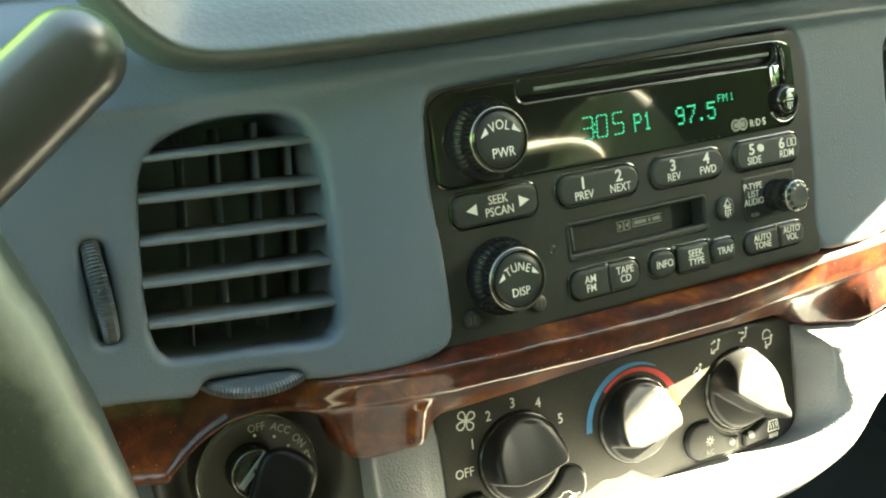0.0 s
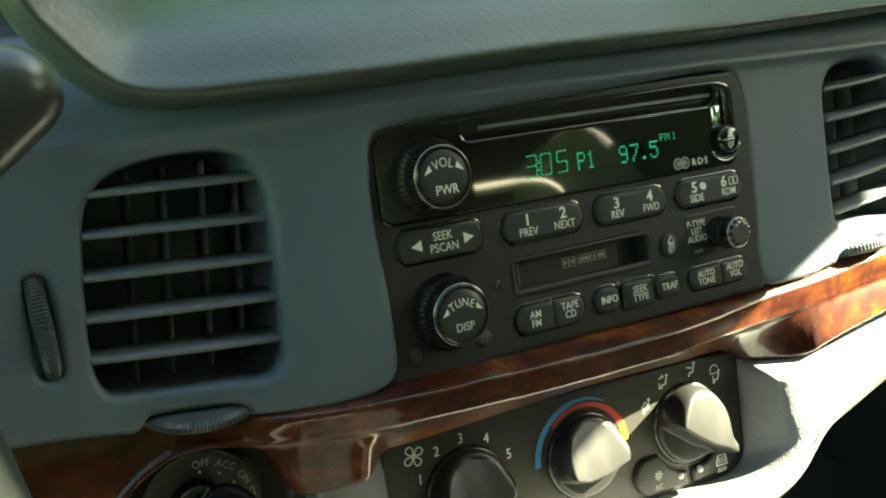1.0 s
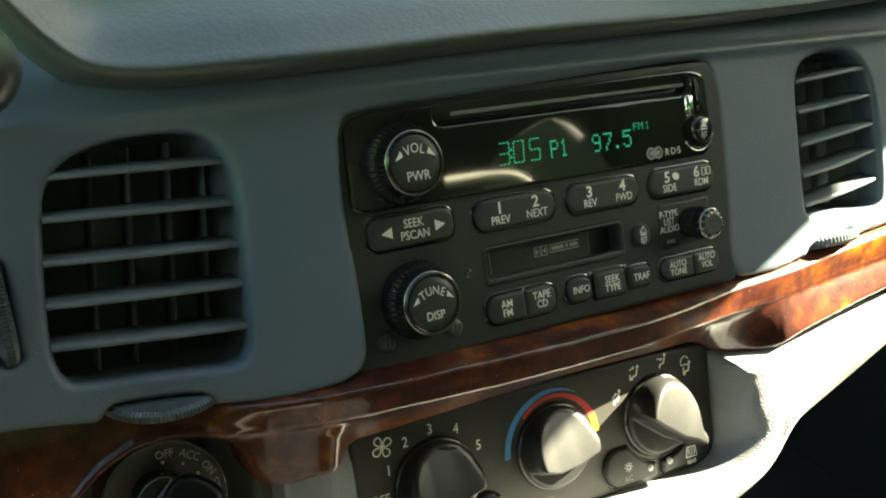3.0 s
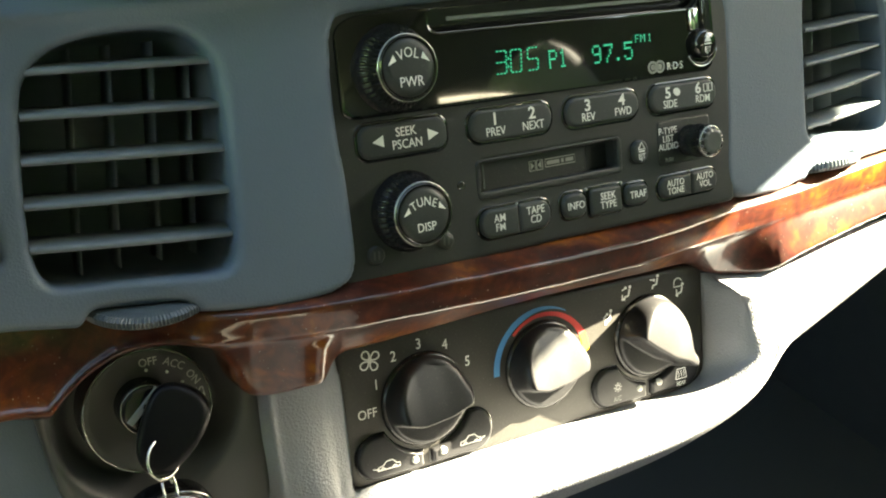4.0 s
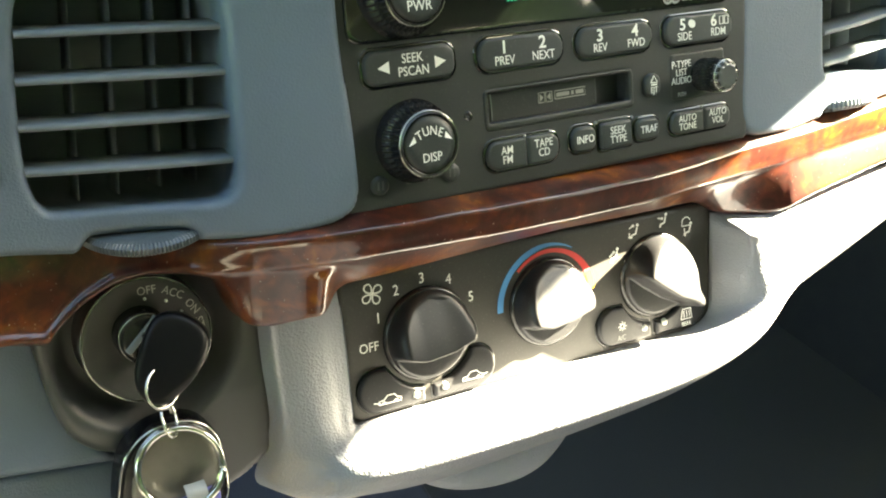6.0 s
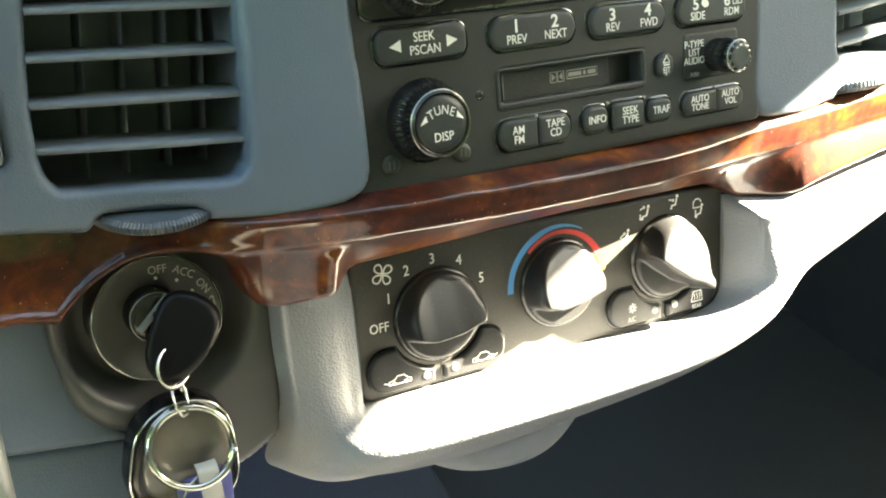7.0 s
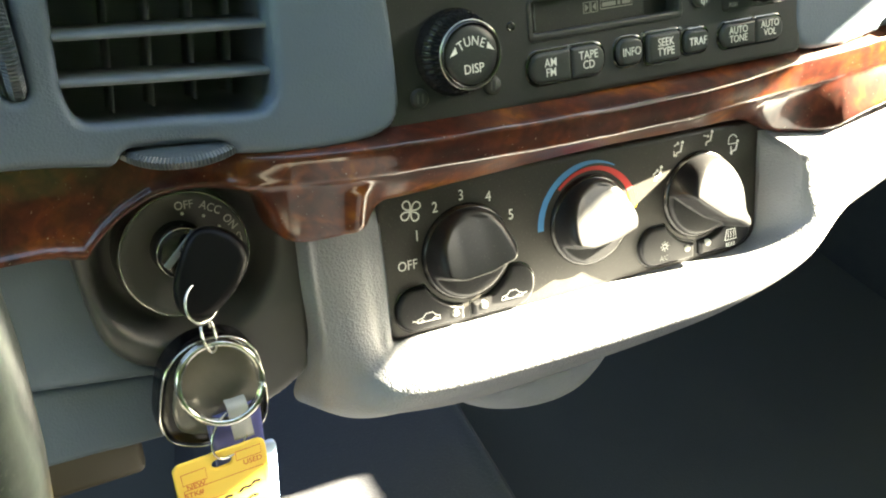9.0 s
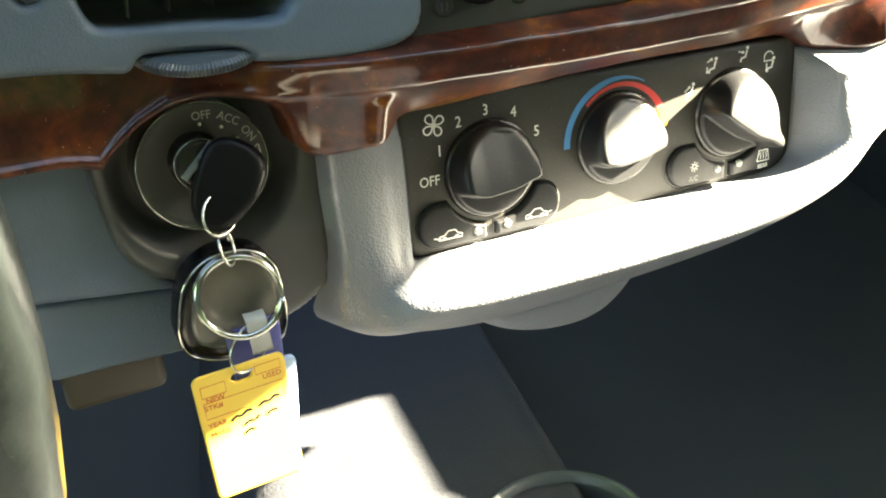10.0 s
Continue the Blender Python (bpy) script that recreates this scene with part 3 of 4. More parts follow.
ends_l = [(-145.7, 59), (-149.5, 45), (-151.7, 30.4), (-153.4, 15.9), (-154.0, 1.5)]
ends_r = [(-86.6, 56.8), (-86.0, 41.5), (-86.6, 26.4), (-87.3, 11.8), (-88.0, -3.7)]
sl = [((xa - 1, 17.5, za), (xb + 1, 9, zb)) for (xa, za), (xb, zb) in zip(ends_l, ends_r)]
vanes_l = [(x, 32, -12, 66, -9.0) for x in (-129.5, -116.0, -101.3, -88.5)]
left_vent = vent("air_vent", LVENT, sl, vanes_l, "grey slatted dashboard air vent beside the steering column")
sr = [((206.0, 9, z), (268.0, 14, z + dz)) for z, dz in ((57.5, 3.0), (42.2, 3.2), (25.6, 4.4), (10.0, 5.5), (-4.8, 5.2))]
right_vent = vent("air_vent", RVENT, sr, [(x, 30, -10, 66, -2) for x in (222, 236, 250)], "grey slatted air vent, its lowest slat in sunlight")


def thumb_wheel(name, at, way, radius, width, label, teeth=64):
    """A ribbed wheel of which a rim stands out of a slot; way: the axle."""
    verts, faces = [], []
    w = Vector(way).normalized()
    u = w.orthogonal().normalized()
    v = w.cross(u)
    n, prof = teeth * 4, ((-0.5, 0.78), (-0.42, 0.93), (-0.2, 1.0), (0.2, 1.0), (0.42, 0.93), (0.5, 0.78))
    for k, (s, r) in enumerate(prof):
        for i in range(n):
            a = 2 * math.pi * i / n
            q = radius * r - (min(0.7, 0.028 * radius) if i % 4 in (0, 1) and 0 < k < 5 else 0)
            verts.append(tuple(Vector(at) + w * (s * width) + u * (q * math.cos(a)) + v * (q * math.sin(a))))
    for k in range(len(prof) - 1):
        for i in range(n):
            j = (i + 1) % n
            faces.append((k * n + i, k * n + j, (k + 1) * n + j, (k + 1) * n + i))
    faces += [tuple(range(n))[::-1], tuple(range(5 * n, 6 * n))]
    ob = thing(name, label=label, category="thumb wheel", group="vent thumb wheels")
    # paler plastic by the sunlit vent, darker in shade: light put into the colour
    part("wheel", mesh_of("wheel", verts, faces, smooth=False), SLAT if "sunlit" in label else SHADED_WHEEL, ob)
    return ob


thumb_wheel("thumb_wheel", (-168.3, 37.2, 17), (1, 0, 0.05), 26, 6.8, "grey ribbed thumb wheel standing upright in the fascia", 120)
thumb_wheel("thumb_wheel", (-118.4, 28.5, -22.4), (-0.02, -0.28, 1), 24, 5.2, "dark grey ribbed thumb wheel under the air vent", 112)
thumb_wheel("thumb_wheel", (224.5, 29, -27.9), (0.0, 0.14, 1), 28, 6.6, "grey ribbed thumb wheel under the sunlit vent", 80)


# ---------------- radio ----------------
radio = thing("car_radio", label="black car radio with green display and round knobs", category="radio")
SLIT = box_far(-7.5, 126.5, 58.8, 67.6, 4.2)
INSERT = poly_far(np.concatenate([rounded([(-46.5, 33), (-42.5, 30.6), (132, 30.6), (136, 36), (135, 66.5), (128, 69.6), (-38, 67.6), (-46, 63.5)], [4, 6, 5, 5, 6, 5, 6, 5])]))
TAPE = box_far(8.8, 78.4, -5.0, 7.6, 1.2)
part("faceplate", moulding("faceplate", cut(box_far(-53, 145, -30, 73, 3), TAPE, SLIT), flat(0.0), (-54, 146, -31, 74), 1.2, 0.8, 10), MATT, radio, "matt black radio face")
part("display_window", moulding("display_window", cut(INSERT, SLIT), lambda x, z: -0.9 - 0.5 * np.cos((x - 45) / 60), (-48, 137, 29, 70), 0.8, 0.5, 1.2), GLOSS, radio, "glossy black display window")
part("disc_slot", moulding("disc_slot", box_far(-8.5, 127.5, 58, 68.6, 4.6), lambda x, z: 2.2 - 0.32 * (z - 63), (-9, 128, 57, 69.5), 1.0, 0.6, 2), BARREL, radio, "recessed slot for discs")
part("disc_slit", block("disc_slit", 2, 124, 1.2, 3.0, 62.6, 64.2, 0.4), DUCT, radio, "narrow black slit")
part("cassette_well", moulding("cassette_well", box_far(8.0, 79, -6, 8.4, 0.8), lambda x, z: np.where(x < 66, 6.0, 8.5) + 0.0 * z, (7, 80, -7, 9.5), 0.8, 0.4, 2), MATT, radio, "recessed cassette flap")
part("cassette_rim", moulding("cassette_rim", cut(box_far(7.2, 80, -7.4, 8.6, 2.2), box_far(9.2, 78.2, -4.4, 7.2, 1.0)), flat(-0.5), (6, 81, -9, 10), 0.7, 0.5, 3), MATT, radio)
part("flap_line", block("flap_line", 13.6, 14.3, 5.6, 6.4, -4, 6, 0.1), DUCT, radio)

# two-way buttons and keys: outline span, corner radius, printed words (text, x, z, height)
def button(name, x0, x1, z0, z1, r, words, well=1.3, high=2.6, split=None):
    part("button_well", moulding("button_well", box_far(x0 - well, x1 + well, z0 - well, z1 + well, r + well * 0.6), flat(-0.35), (x0 - 2, x1 + 2, z0 - 2, z1 + 2), 0.8, 0.35, 0.6), GLOSS, radio)
    spans = [(x0, x1)] if split is None else [(x0, split - 0.25), (split + 0.25, x1)]
    for k, (a, b) in enumerate(spans):
        edge = box_far(x0, x1, z0, z1, r)
        clip = (lambda x, z, a=a, b=b, edge=edge: np.maximum(edge(x, z), np.maximum(a - x, x - b)))
        mid, half = (x0 + x1) / 2, (x1 - x0) / 2
        key = part(name, moulding(name, clip, lambda x, z, m=mid, hf=half: -high + 0.5 * ((x - m) / hf) ** 2 + 0.02 * (z - (z0 + z1) / 2), (a - 1, b + 1, z0 - 1, z1 + 1), 0.55, 1.1, 2.4), BUTTON, radio)
        for text, x, z, s in words:
            if a <= x <= b:
                lettering("legend", text, x, z, -high + 0.55 * ((x - mid) / half) ** 2 - 0.12, s, LEGEND, key, 1.05 if len(text) == 1 else 0.86, bold=0.02 if len(text) == 1 else 0.004)
    return key


button("preset_button", 5.6, 44.4, 15.4, 27.6, 5.6, [("1", 16.6, 23.6, 4.6), ("PREV", 16.6, 18.8, 3.3), ("2", 34.2, 23.8, 4.6), ("NEXT", 34.4, 19.0, 3.3)])
button("preset_button", 51.4, 89.6, 15.2, 27.3, 5.6, [("3", 62.0, 23.4, 4.6), ("REV", 62.0, 18.7, 3.3), ("4", 80.0, 23.6, 4.6), ("FWD", 80.4, 18.8, 3.3)])
button("preset_button", 96.4, 134.4, 15.2, 27.4, 5.6, [("5", 105.6, 23.4, 4.6), ("SIDE", 106.6, 18.6, 3.3), ("6", 123.0, 23.6, 4.6), ("RDM", 125.6, 18.9, 3.3)])
seek = button("seek_button", -41.6, -4.6, 15.6, 28.0, 4.6, [("SEEK", -22.6, 24.2, 3.3), ("PSCAN", -22.4, 19.6, 3.3)])
part("arrow", bars("arrow", [[(-36.6, 21.8), (-32.0, 19.6), (-32.0, 24.0)], [(-8.8, 21.8), (-13.4, 24.0), (-13.4, 19.6)]], -2.45), LEGEND, seek)
button("band_button", 6.2, 40.0, -22.8, -11.4, 5.2, [("AM\nFM", 14.8, -17.2, 3.1), ("TAPE\nCD", 32.0, -16.8, 3.1)], split=24.3)
button("info_button", 46.4, 58.4, -21.8, -11.6, 3.8, [("INFO", 52.4, -16.8, 3.1)])
button("type_button", 61.0, 77.2, -22.8, -11.6, 1.4, [("SEEK\nTYPE", 69.2, -17.2, 3.1)])
button("traffic_button", 79.6, 91.8, -21.8, -12.8, 3.0, [("TRAF", 85.6, -17.4, 3.1)])
button("tone_button", 98.8, 132.6, -22.4, -12.8, 4.2, [("AUTO\nTONE", 107.2, -17.6, 2.9), ("AUTO\nVOL", 124.6, -17.2, 2.9)], split=116.9)
for x, z in ((24.6, -11.2), (59.6, -11.2), (78.4, -11.4), (117.2, -12.2)):
    part("lamp_dot", lathe("lamp_dot", [(0, -1.0), (0.5, -0.8), (0.7, 0)], 10, at=(x, 0, z)), DIM, radio)

# icons beside 5 and 6
part("side_icon", bars("side_icon", [[(110.6 + 2.3 * math.cos(a) * 0.8 + 0.7 * math.sin(a), 23.6 + 1.5 * math.sin(a) - 0.9 * math.cos(a)) for a in np.linspace(0, 2 * math.pi, 16, endpoint=False)]], -2.6), LEGEND, radio)
part("noise_icon", bars("noise_icon", [stroke(q, 0.45) for q in ([(126.6, 21.9), (126.6, 25.2), (128.7, 25.2), (128.7, 21.9), (126.6, 21.9)], [(129.5, 21.9), (129.5, 25.2), (131.6, 25.2), (131.6, 21.9), (129.5, 21.9)])], -2.3), LEGEND, radio)
# mark and framed bar on the cassette flap
part("flap_mark", bars("flap_mark", [stroke(q, 0.4) for q in ([(36.4, -0.4), (36.4, 3.6), (39.4, 3.6), (39.4, -0.4), (36.4, -0.4)], [(40.0, -0.4), (40.0, 3.6), (43.0, 3.6), (43.0, -0.4), (40.0, -0.4)], [(44.4, 0.2), (44.4, 3.4), (59.6, 3.4), (59.6, 0.2), (44.4, 0.2)])] + [[(37.1, 0.1), (38.8, 1.6), (37.1, 3.1)], [(42.3, 0.1), (40.6, 1.6), (42.3, 3.1)], [(45.2, 1.0), (51.6, 1.0), (51.6, 2.6), (45.2, 2.6)], [(52.6, 1.0), (53.8, 1.0), (53.8, 2.6), (52.6, 2.6)], [(54.8, 1.0), (58.8, 1.0), (58.8, 2.6), (54.8, 2.6)]], 5.8), DIM, radio)

# display
def segment_digit(which, x, z, w, h):
    on = {"3": "abcdg", "0": "abcdef", "5": "afgcd"}[which]
    ends = {"a": ((0, h), (w, h)), "b": ((w, h), (w, h / 2)), "c": ((w, h / 2), (w, 0)), "d": ((0, 0), (w, 0)), "e": ((0, h / 2), (0, 0)), "f": ((0, h), (0, h / 2)), "g": ((0, h / 2), (w, h / 2))}
    out = []
    for s in on:
        (xa, za), (xb, zb) = ends[s]
        for k in range(3):
            a, b = k / 3 + 0.06, (k + 1) / 3 - 0.06
            slant = 0.06
            p, q = (xa + (xb - xa) * a, za + (zb - za) * a), (xa + (xb - xa) * b, za + (zb - za) * b)
            out.append(stroke([(x + p[0] + slant * p[1], z + p[1]), (x + q[0] + slant * q[1], z + q[1])], 0.55))
    return out


DOTS = {"P": "11110100011000111110100001000010000", "1": "00100011000010000100001000010001110", "9": "01110100011000101111000010000101110", "7": "11111000010001000010001000100001000", "5": "11111100001111000001000011000101110", "F": "11111100001000011110100001000010000", "M": "10001110111010110101100011000110001"}


def dot_letter(which, x, z, w, h):
    out = []
    for k, c in enumerate(DOTS[which]):
        if c == "1":
            cx, cz = x + (k % 5) * w / 4, z + h - (k // 5) * h / 6
            out.append([(cx - 0.10 * w, cz - 0.062 * h), (cx + 0.10 * w, cz - 0.062 * h), (cx + 0.10 * w, cz + 0.062 * h), (cx - 0.10 * w, cz + 0.062 * h)])
    return out


for c, x in zip("305", (19.6, 26.6, 34.6)):
    part("clock_digit", bars("clock_digit", segment_digit(c, x, 40.6, 4.9, 8.6), -1.9), GREEN, radio)
part("clock_colon", bars("clock_colon", [[(25.3, 42.6), (25.9, 42.6), (25.9, 43.6), (25.3, 43.6)], [(25.5, 45.6), (26.1, 45.6), (26.1, 46.6), (25.5, 46.6)]], -1.9), GREEN, radio)
for c, x, z, w, h in (("P", 45.4, 40.6, 3.3, 6.4), ("1", 50.4, 40.6, 3.0, 6.4), ("9", 67.2, 40.2, 3.7, 6.6), ("7", 73.4, 40.2, 3.7, 6.6), ("5", 84.0, 40.2, 3.7, 6.6), ("F", 90.0, 46.6, 1.8, 2.8), ("M", 92.8, 46.6, 2.2, 2.8), ("1", 97.0, 46.6, 1.4, 2.8)):
    part("display_letter", bars("display_letter", dot_letter(c, x, z, w, h), -1.9), GREEN, radio)
part("display_point", bars("display_point", [[(79.6, 40.0), (80.8, 40.0), (80.8, 41.2), (79.6, 41.2)]], -1.9), GREEN, radio)
part("disc_mark", bars("disc_mark", [arc(98.6, 35.2, 2.7, 0, 340), arc(102.6, 35.2, 2.7, 0, 340)], -1.75), DIM, radio)
part("disc_mark_line", bars("disc_mark_line", [stroke(arc(98.6, 35.2, 1.5, 50, 310, 12), 0.4), stroke(arc(102.6, 35.2, 1.5, -130, 130, 12), 0.4)], -1.9), GLOSS, radio)
lettering("legend", "R·D·S", 111.2, 34.7, -1.7, 3.0, LEGEND, radio, 0.9)

# disc eject key and the bright bracket above it
part("bracket", block("bracket", 120.6, 125.6, -3.0, 0.5, 48.5, 58.6, 1.2), CHROME, radio, "bright moulded bracket")
part("bracket_rail", tube("bracket_rail", [(127.6, -2.2, 49), (128.2, -2.6, 56), (128.0, -2.4, 62), (127.2, -1.6, 66)], 0.9, 10), GLOSS, radio)
eject = part("eject_button", lathe("eject_button", [(0, -5.2), (4.6, -5.2), (5.8, -4.6), (6.2, -3.4), (6.2, 0)], 40, at=(127.6, 0, 42.6)), GLOSS, radio)
part("arrow", bars("arrow", [[(125.6, 43.4), (129.6, 43.4), (127.6, 46.4)], [(125.6, 42.2), (129.6, 42.2), (129.6, 42.9), (125.6, 42.9)]], -5.2), LEGEND, eject)
lettering("legend", "EJT", 127.6, 40.0, -5.25, 2.4, LEGEND, eject)
for k in (7.4, 8.6):
    part("groove", tube("groove", [(127.6 + k * math.cos(a), -1.4, 41.6 + k * math.sin(a)) for a in np.radians(np.linspace(205, 350, 20))], 0.35, 8), CHROME if k > 8 else GLOSS, radio)
ejt = part("tape_eject_button", moulding("tape_eject_button", box_far(85.2, 93.2, -4.4, 5.4, 3.8), flat(-2.4), (84, 94, -6, 7), 0.5, 1.2, 2.4), BUTTON, radio)
part("arrow", bars("arrow", [stroke([(87.4, 1.6), (89.2, 4.4), (91.0, 1.6), (87.4, 1.6)], 0.45), [(87.6, 0.4), (90.8, 0.4), (90.8, 1.0), (87.6, 1.0)]], -2.4), LEGEND, ejt)
lettering("legend", "EJT", 89.2, -1.6, -2.5, 2.5, LEGEND, ejt)
part("audio_panel", moulding("audio_panel", box_far(100.4, 131, -7.8, 11.6, 1.6), flat(-0.4), (99, 132, -9, 13), 0.7, 0.4, 0.8), MATT, radio, "black panel behind the small knob")
lettering("legend", "P-TYPE\nLIST\nAUDIO", 106.2, 3.6, -0.5, 2.9, LEGEND, radio, 0.85)
lettering("legend", "PUSH", 106.2, -5.6, -0.5, 1.7, DIM, radio)


def knob(name, x, z, r0, r1, high, face_words, teeth, face_r, label=""):
    mid = (r0 + r1) / 2
    profile = [(face_r + 0.3, -high + 0.9), (face_r + 0.7, -high - 0.1), (r1 - 0.5, -high + 0.1), (r1, -high + 1.0), (r1 + 0.5, -high + 1.8), (r1 + 0.9, -high + 2.4), (mid, -high * 0.60), (mid - 0.2, -high * 0.52), (mid + 0.9, -high * 0.46), (r0 - 0.2, -2.6), (r0 + 0.3, -1.2), (r0, 0.5)]
    k = part(name, lathe(name, profile, 6 * teeth, at=(x, 0, z), knurl=teeth, bite=0.9, knurl_from=5, knurl_to=9), BARREL, radio, label)
    part("knob_face", lathe("knob_face", [(0, -high + 0.1), (face_r * 0.7, -high + 0.05), (face_r - 0.4, -high + 0.15), (face_r, -high + 0.8), (face_r, -high + 2)], 48, at=(x, 0, z)), BUTTON, k)
    part("bright_ring", tube("bright_ring", ring_line((x, -high + 1.3, z), r1 + 0.1, (1, 0, 0), (0, 0, 1), 56), 0.42, 6, closed=True), RING, k)
    for text, dx, dz, s, turn in face_words:
        lettering("legend", text, x + dx, z + dz, -high + 0.02, s, LEGEND, k, 0.88, turn=turn)
    return k


vol = knob("volume_knob", -24.0, 47.2, 16.2, 11.7, 14, [("V", -3.1, 4.6, 3.5, 14), ("O", 0.1, 5.3, 3.5, 0), ("L", 3.2, 4.7, 3.5, -14), ("PWR", 0.4, -5.0, 3.6, 0)], 44, 10.4, "black knurled volume knob")
part("arrow", bars("arrow", [[(-32.4, 48.6), (-29.0, 50.0), (-30.0, 52.2)], [(-15.6, 48.8), (-19.0, 50.2), (-18.0, 52.4)]], -13.95), LEGEND, vol)
tune = knob("tuning_knob", -24.2, -5.8, 15.2, 11.7, 14, [("T", -4.3, 3.5, 3.2, 24), ("U", -1.6, 4.6, 3.2, 9), ("N", 1.5, 4.6, 3.2, -9), ("E", 4.3, 3.6, 3.2, -24), ("DISP", 0.2, -4.8, 3.2, 0)], 40, 10.2, "black knurled tuning knob")
part("arrow", bars("arrow", [[(-33.0, -5.4), (-30.0, -4.4), (-30.6, -2.2)], [(-15.4, -5.2), (-18.4, -4.2), (-17.8, -2.0)]], -13.95), LEGEND, tune)
audio = knob("audio_knob", 118.4, 1.4, 6.8, 6.4, 15, [], 30, 4.6, "small black knurled audio knob")
part("cap", lathe("cap", [(0, -15.4), (3.4, -15.4), (5.2, -15.6), (6.5, -14.4), (7.0, -12.2)], 96, at=(118.4, 0, 1.4), knurl=12, bite=0.9, knurl_from=2, knurl_to=4), SMOKY, audio, "smoky grey fluted cap")
part("reset_hole", lathe("reset_hole", [(0, 0.6), (0.9, 0.4), (1.2, -0.3), (1.7, -0.3), (1.9, 0.1)], 20, at=(0.1, 0, -0.1)), GLOSS, radio)
for x in (-39.6, -9.6):
    s = part("tone_knob", lathe("tone_knob", [(0, -1.6), (2.6, -1.6), (3.4, -1.1), (3.7, 0.3)], 28, at=(x, 0, -20.0)), BUTTON, radio)
    part("slot_mark", bars("slot_mark", [[(x - 1.6, -21.4), (x - 0.9, -21.6), (x - 0.6, -18.5), (x - 1.3, -18.3)], [(x + 0.3, -21.6), (x + 1.0, -21.6), (x + 1.2, -18.4), (x + 0.5, -18.4)]], -1.6), FAINT, s)
part("faint_word", bars("faint_word", [[(-28.6 + 2.6 * k, -21.4), (-26.9 + 2.6 * k, -21.4), (-26.9 + 2.6 * k, -18.8), (-28.6 + 2.6 * k, -18.8)] for k in range(4)], -0.05), FAINT, radio)


# ---------------- climate controls ----------------
climate = thing("climate_control", at=(51, 26.5, -94), turn=(0, 1.8, 0), label="black climate panel with three rotary knobs and push buttons", category="control panel")
HUBS = ((-64.2, 0.9), (-2.5, 2.2), (59.0, 2.8))
part("panel", moulding("panel", box_far(-102, 95.5, -30.6, 33, 6), flat(0.0), (-103, 97, -32, 34), 1.2, 1.6, 6), PANEL, climate, "matt black panel, dusty")


def half_button(name, x0, x1, hub, z0=-28.0, z1=-9.6):
    """A key with a round outer end, a square inner end and a bite round the knob above it."""
    outer = x0 if hub[0] - x0 > x1 - hub[0] else x1
    lo, hi = (x0, x1 + 12) if outer == x0 else (x0 - 12, x1)

    def shape(grow):
        end, inner = box_far(lo - grow, hi + grow, z0 - grow, z1 + grow, 8.8 + grow), box_far(x0 - grow, x1 + grow, z0 - grow, z1 + grow, 1.2)
        return cut(lambda x, z: np.maximum(end(x, z), inner(x, z)), disc_far(hub[0], hub[1], 23.0 - grow))

    part("button_gap", moulding("button_gap", shape(0.9), flat(-0.15), (x0 - 2, x1 + 2, z0 - 2, z1 + 2), 0.5, 0.15, 0.4), BARREL, climate)
    return part(name, moulding(name, shape(0.0), lambda x, z: -2.6 + 0.03 * (z - z0), (x0 - 1, x1 + 1, z0 - 1, z1 + 1), 0.5, 1.5, 2.6), KNOB, climate)


def car_icon(x, z, k):
    body = [(x - 5.2, z - 1.5), (x - 5.0, z - 0.1), (x - 2.6, z + 0.3), (x - 1.0, z + 1.9), (x + 2.0, z + 1.9), (x + 3.6, z + 0.2), (x + 5.2, z - 0.2), (x + 5.2, z - 1.5), (x - 5.2, z - 1.5)]
    return [stroke(body, 0.42), stroke(arc(x - 2.8, z - 1.5, 0.9, 0, 180, 8), 0.4), stroke(arc(x + 2.8, z - 1.5, 0.9, 0, 180, 8), 0.4), stroke([(x - 7.4 * k, z - 0.2), (x - 4.4 * k, z - 1.0)], 0.42)]


def pilot(x, z, key):
    part("pilot_lamp", lathe("pilot_lamp", [(0, -3.2), (1.5, -3.0), (1.9, -1.5)], 20, at=(x, 0, z)), LENS, key, "pale round pilot lamp")


b = half_button("fresh_air_button", -98.0, -67.6, HUBS[0])
part("legend", bars("legend", car_icon(-84.6, -22.8, 1), -2.5), LEGEND, b)
pilot(-72.2, -23.9, b)
b = half_button("recirculation_button", -63.4, -32.6, HUBS[0])
part("legend", bars("legend", car_icon(-44.6, -22.2, -1), -2.5), LEGEND, b)
pilot(-58.4, -23.6, b)
b = half_button("cooling_button", 24.2, 55.6, HUBS[2], z0=-27.0, z1=-8.4)
part("legend", bars("legend", [stroke(arc(37.7, -18.0, 1.1, 0, 350, 12), 0.35)] + [stroke([(37.7 + 1.7 * math.cos(a), -18 + 1.7 * math.sin(a)), (37.7 + 2.4 * math.cos(a), -18 + 2.4 * math.sin(a))], 0.35) for a in np.radians(range(0, 360, 45))], -2.4), LEGEND, b)
lettering("legend", "A/C", 37.2, -23.6, -2.6, 2.6, DIM, b)
pilot(50.9, -21.6, b)
b = half_button("rear_defrost_button", 58.8, 90.2, HUBS[2], z0=-27.0, z1=-8.4)
part("legend", bars("legend", [stroke([(74, -22.6), (81, -22.6), (80, -17.6), (75, -17.6), (74, -22.6)], 0.5)] + [stroke([(75.8 + 1.7 * k, -21.8), (76.2 + 1.7 * k, -20.4), (75.6 + 1.7 * k, -19.4), (76.0 + 1.7 * k, -18.4)], 0.35) for k in range(3)], -2.4), LEGEND, b)
lettering("legend", "REAR", 77.4, -25.2, -2.6, 2.2, LEGEND, b)
pilot(63.4, -21.4, b)


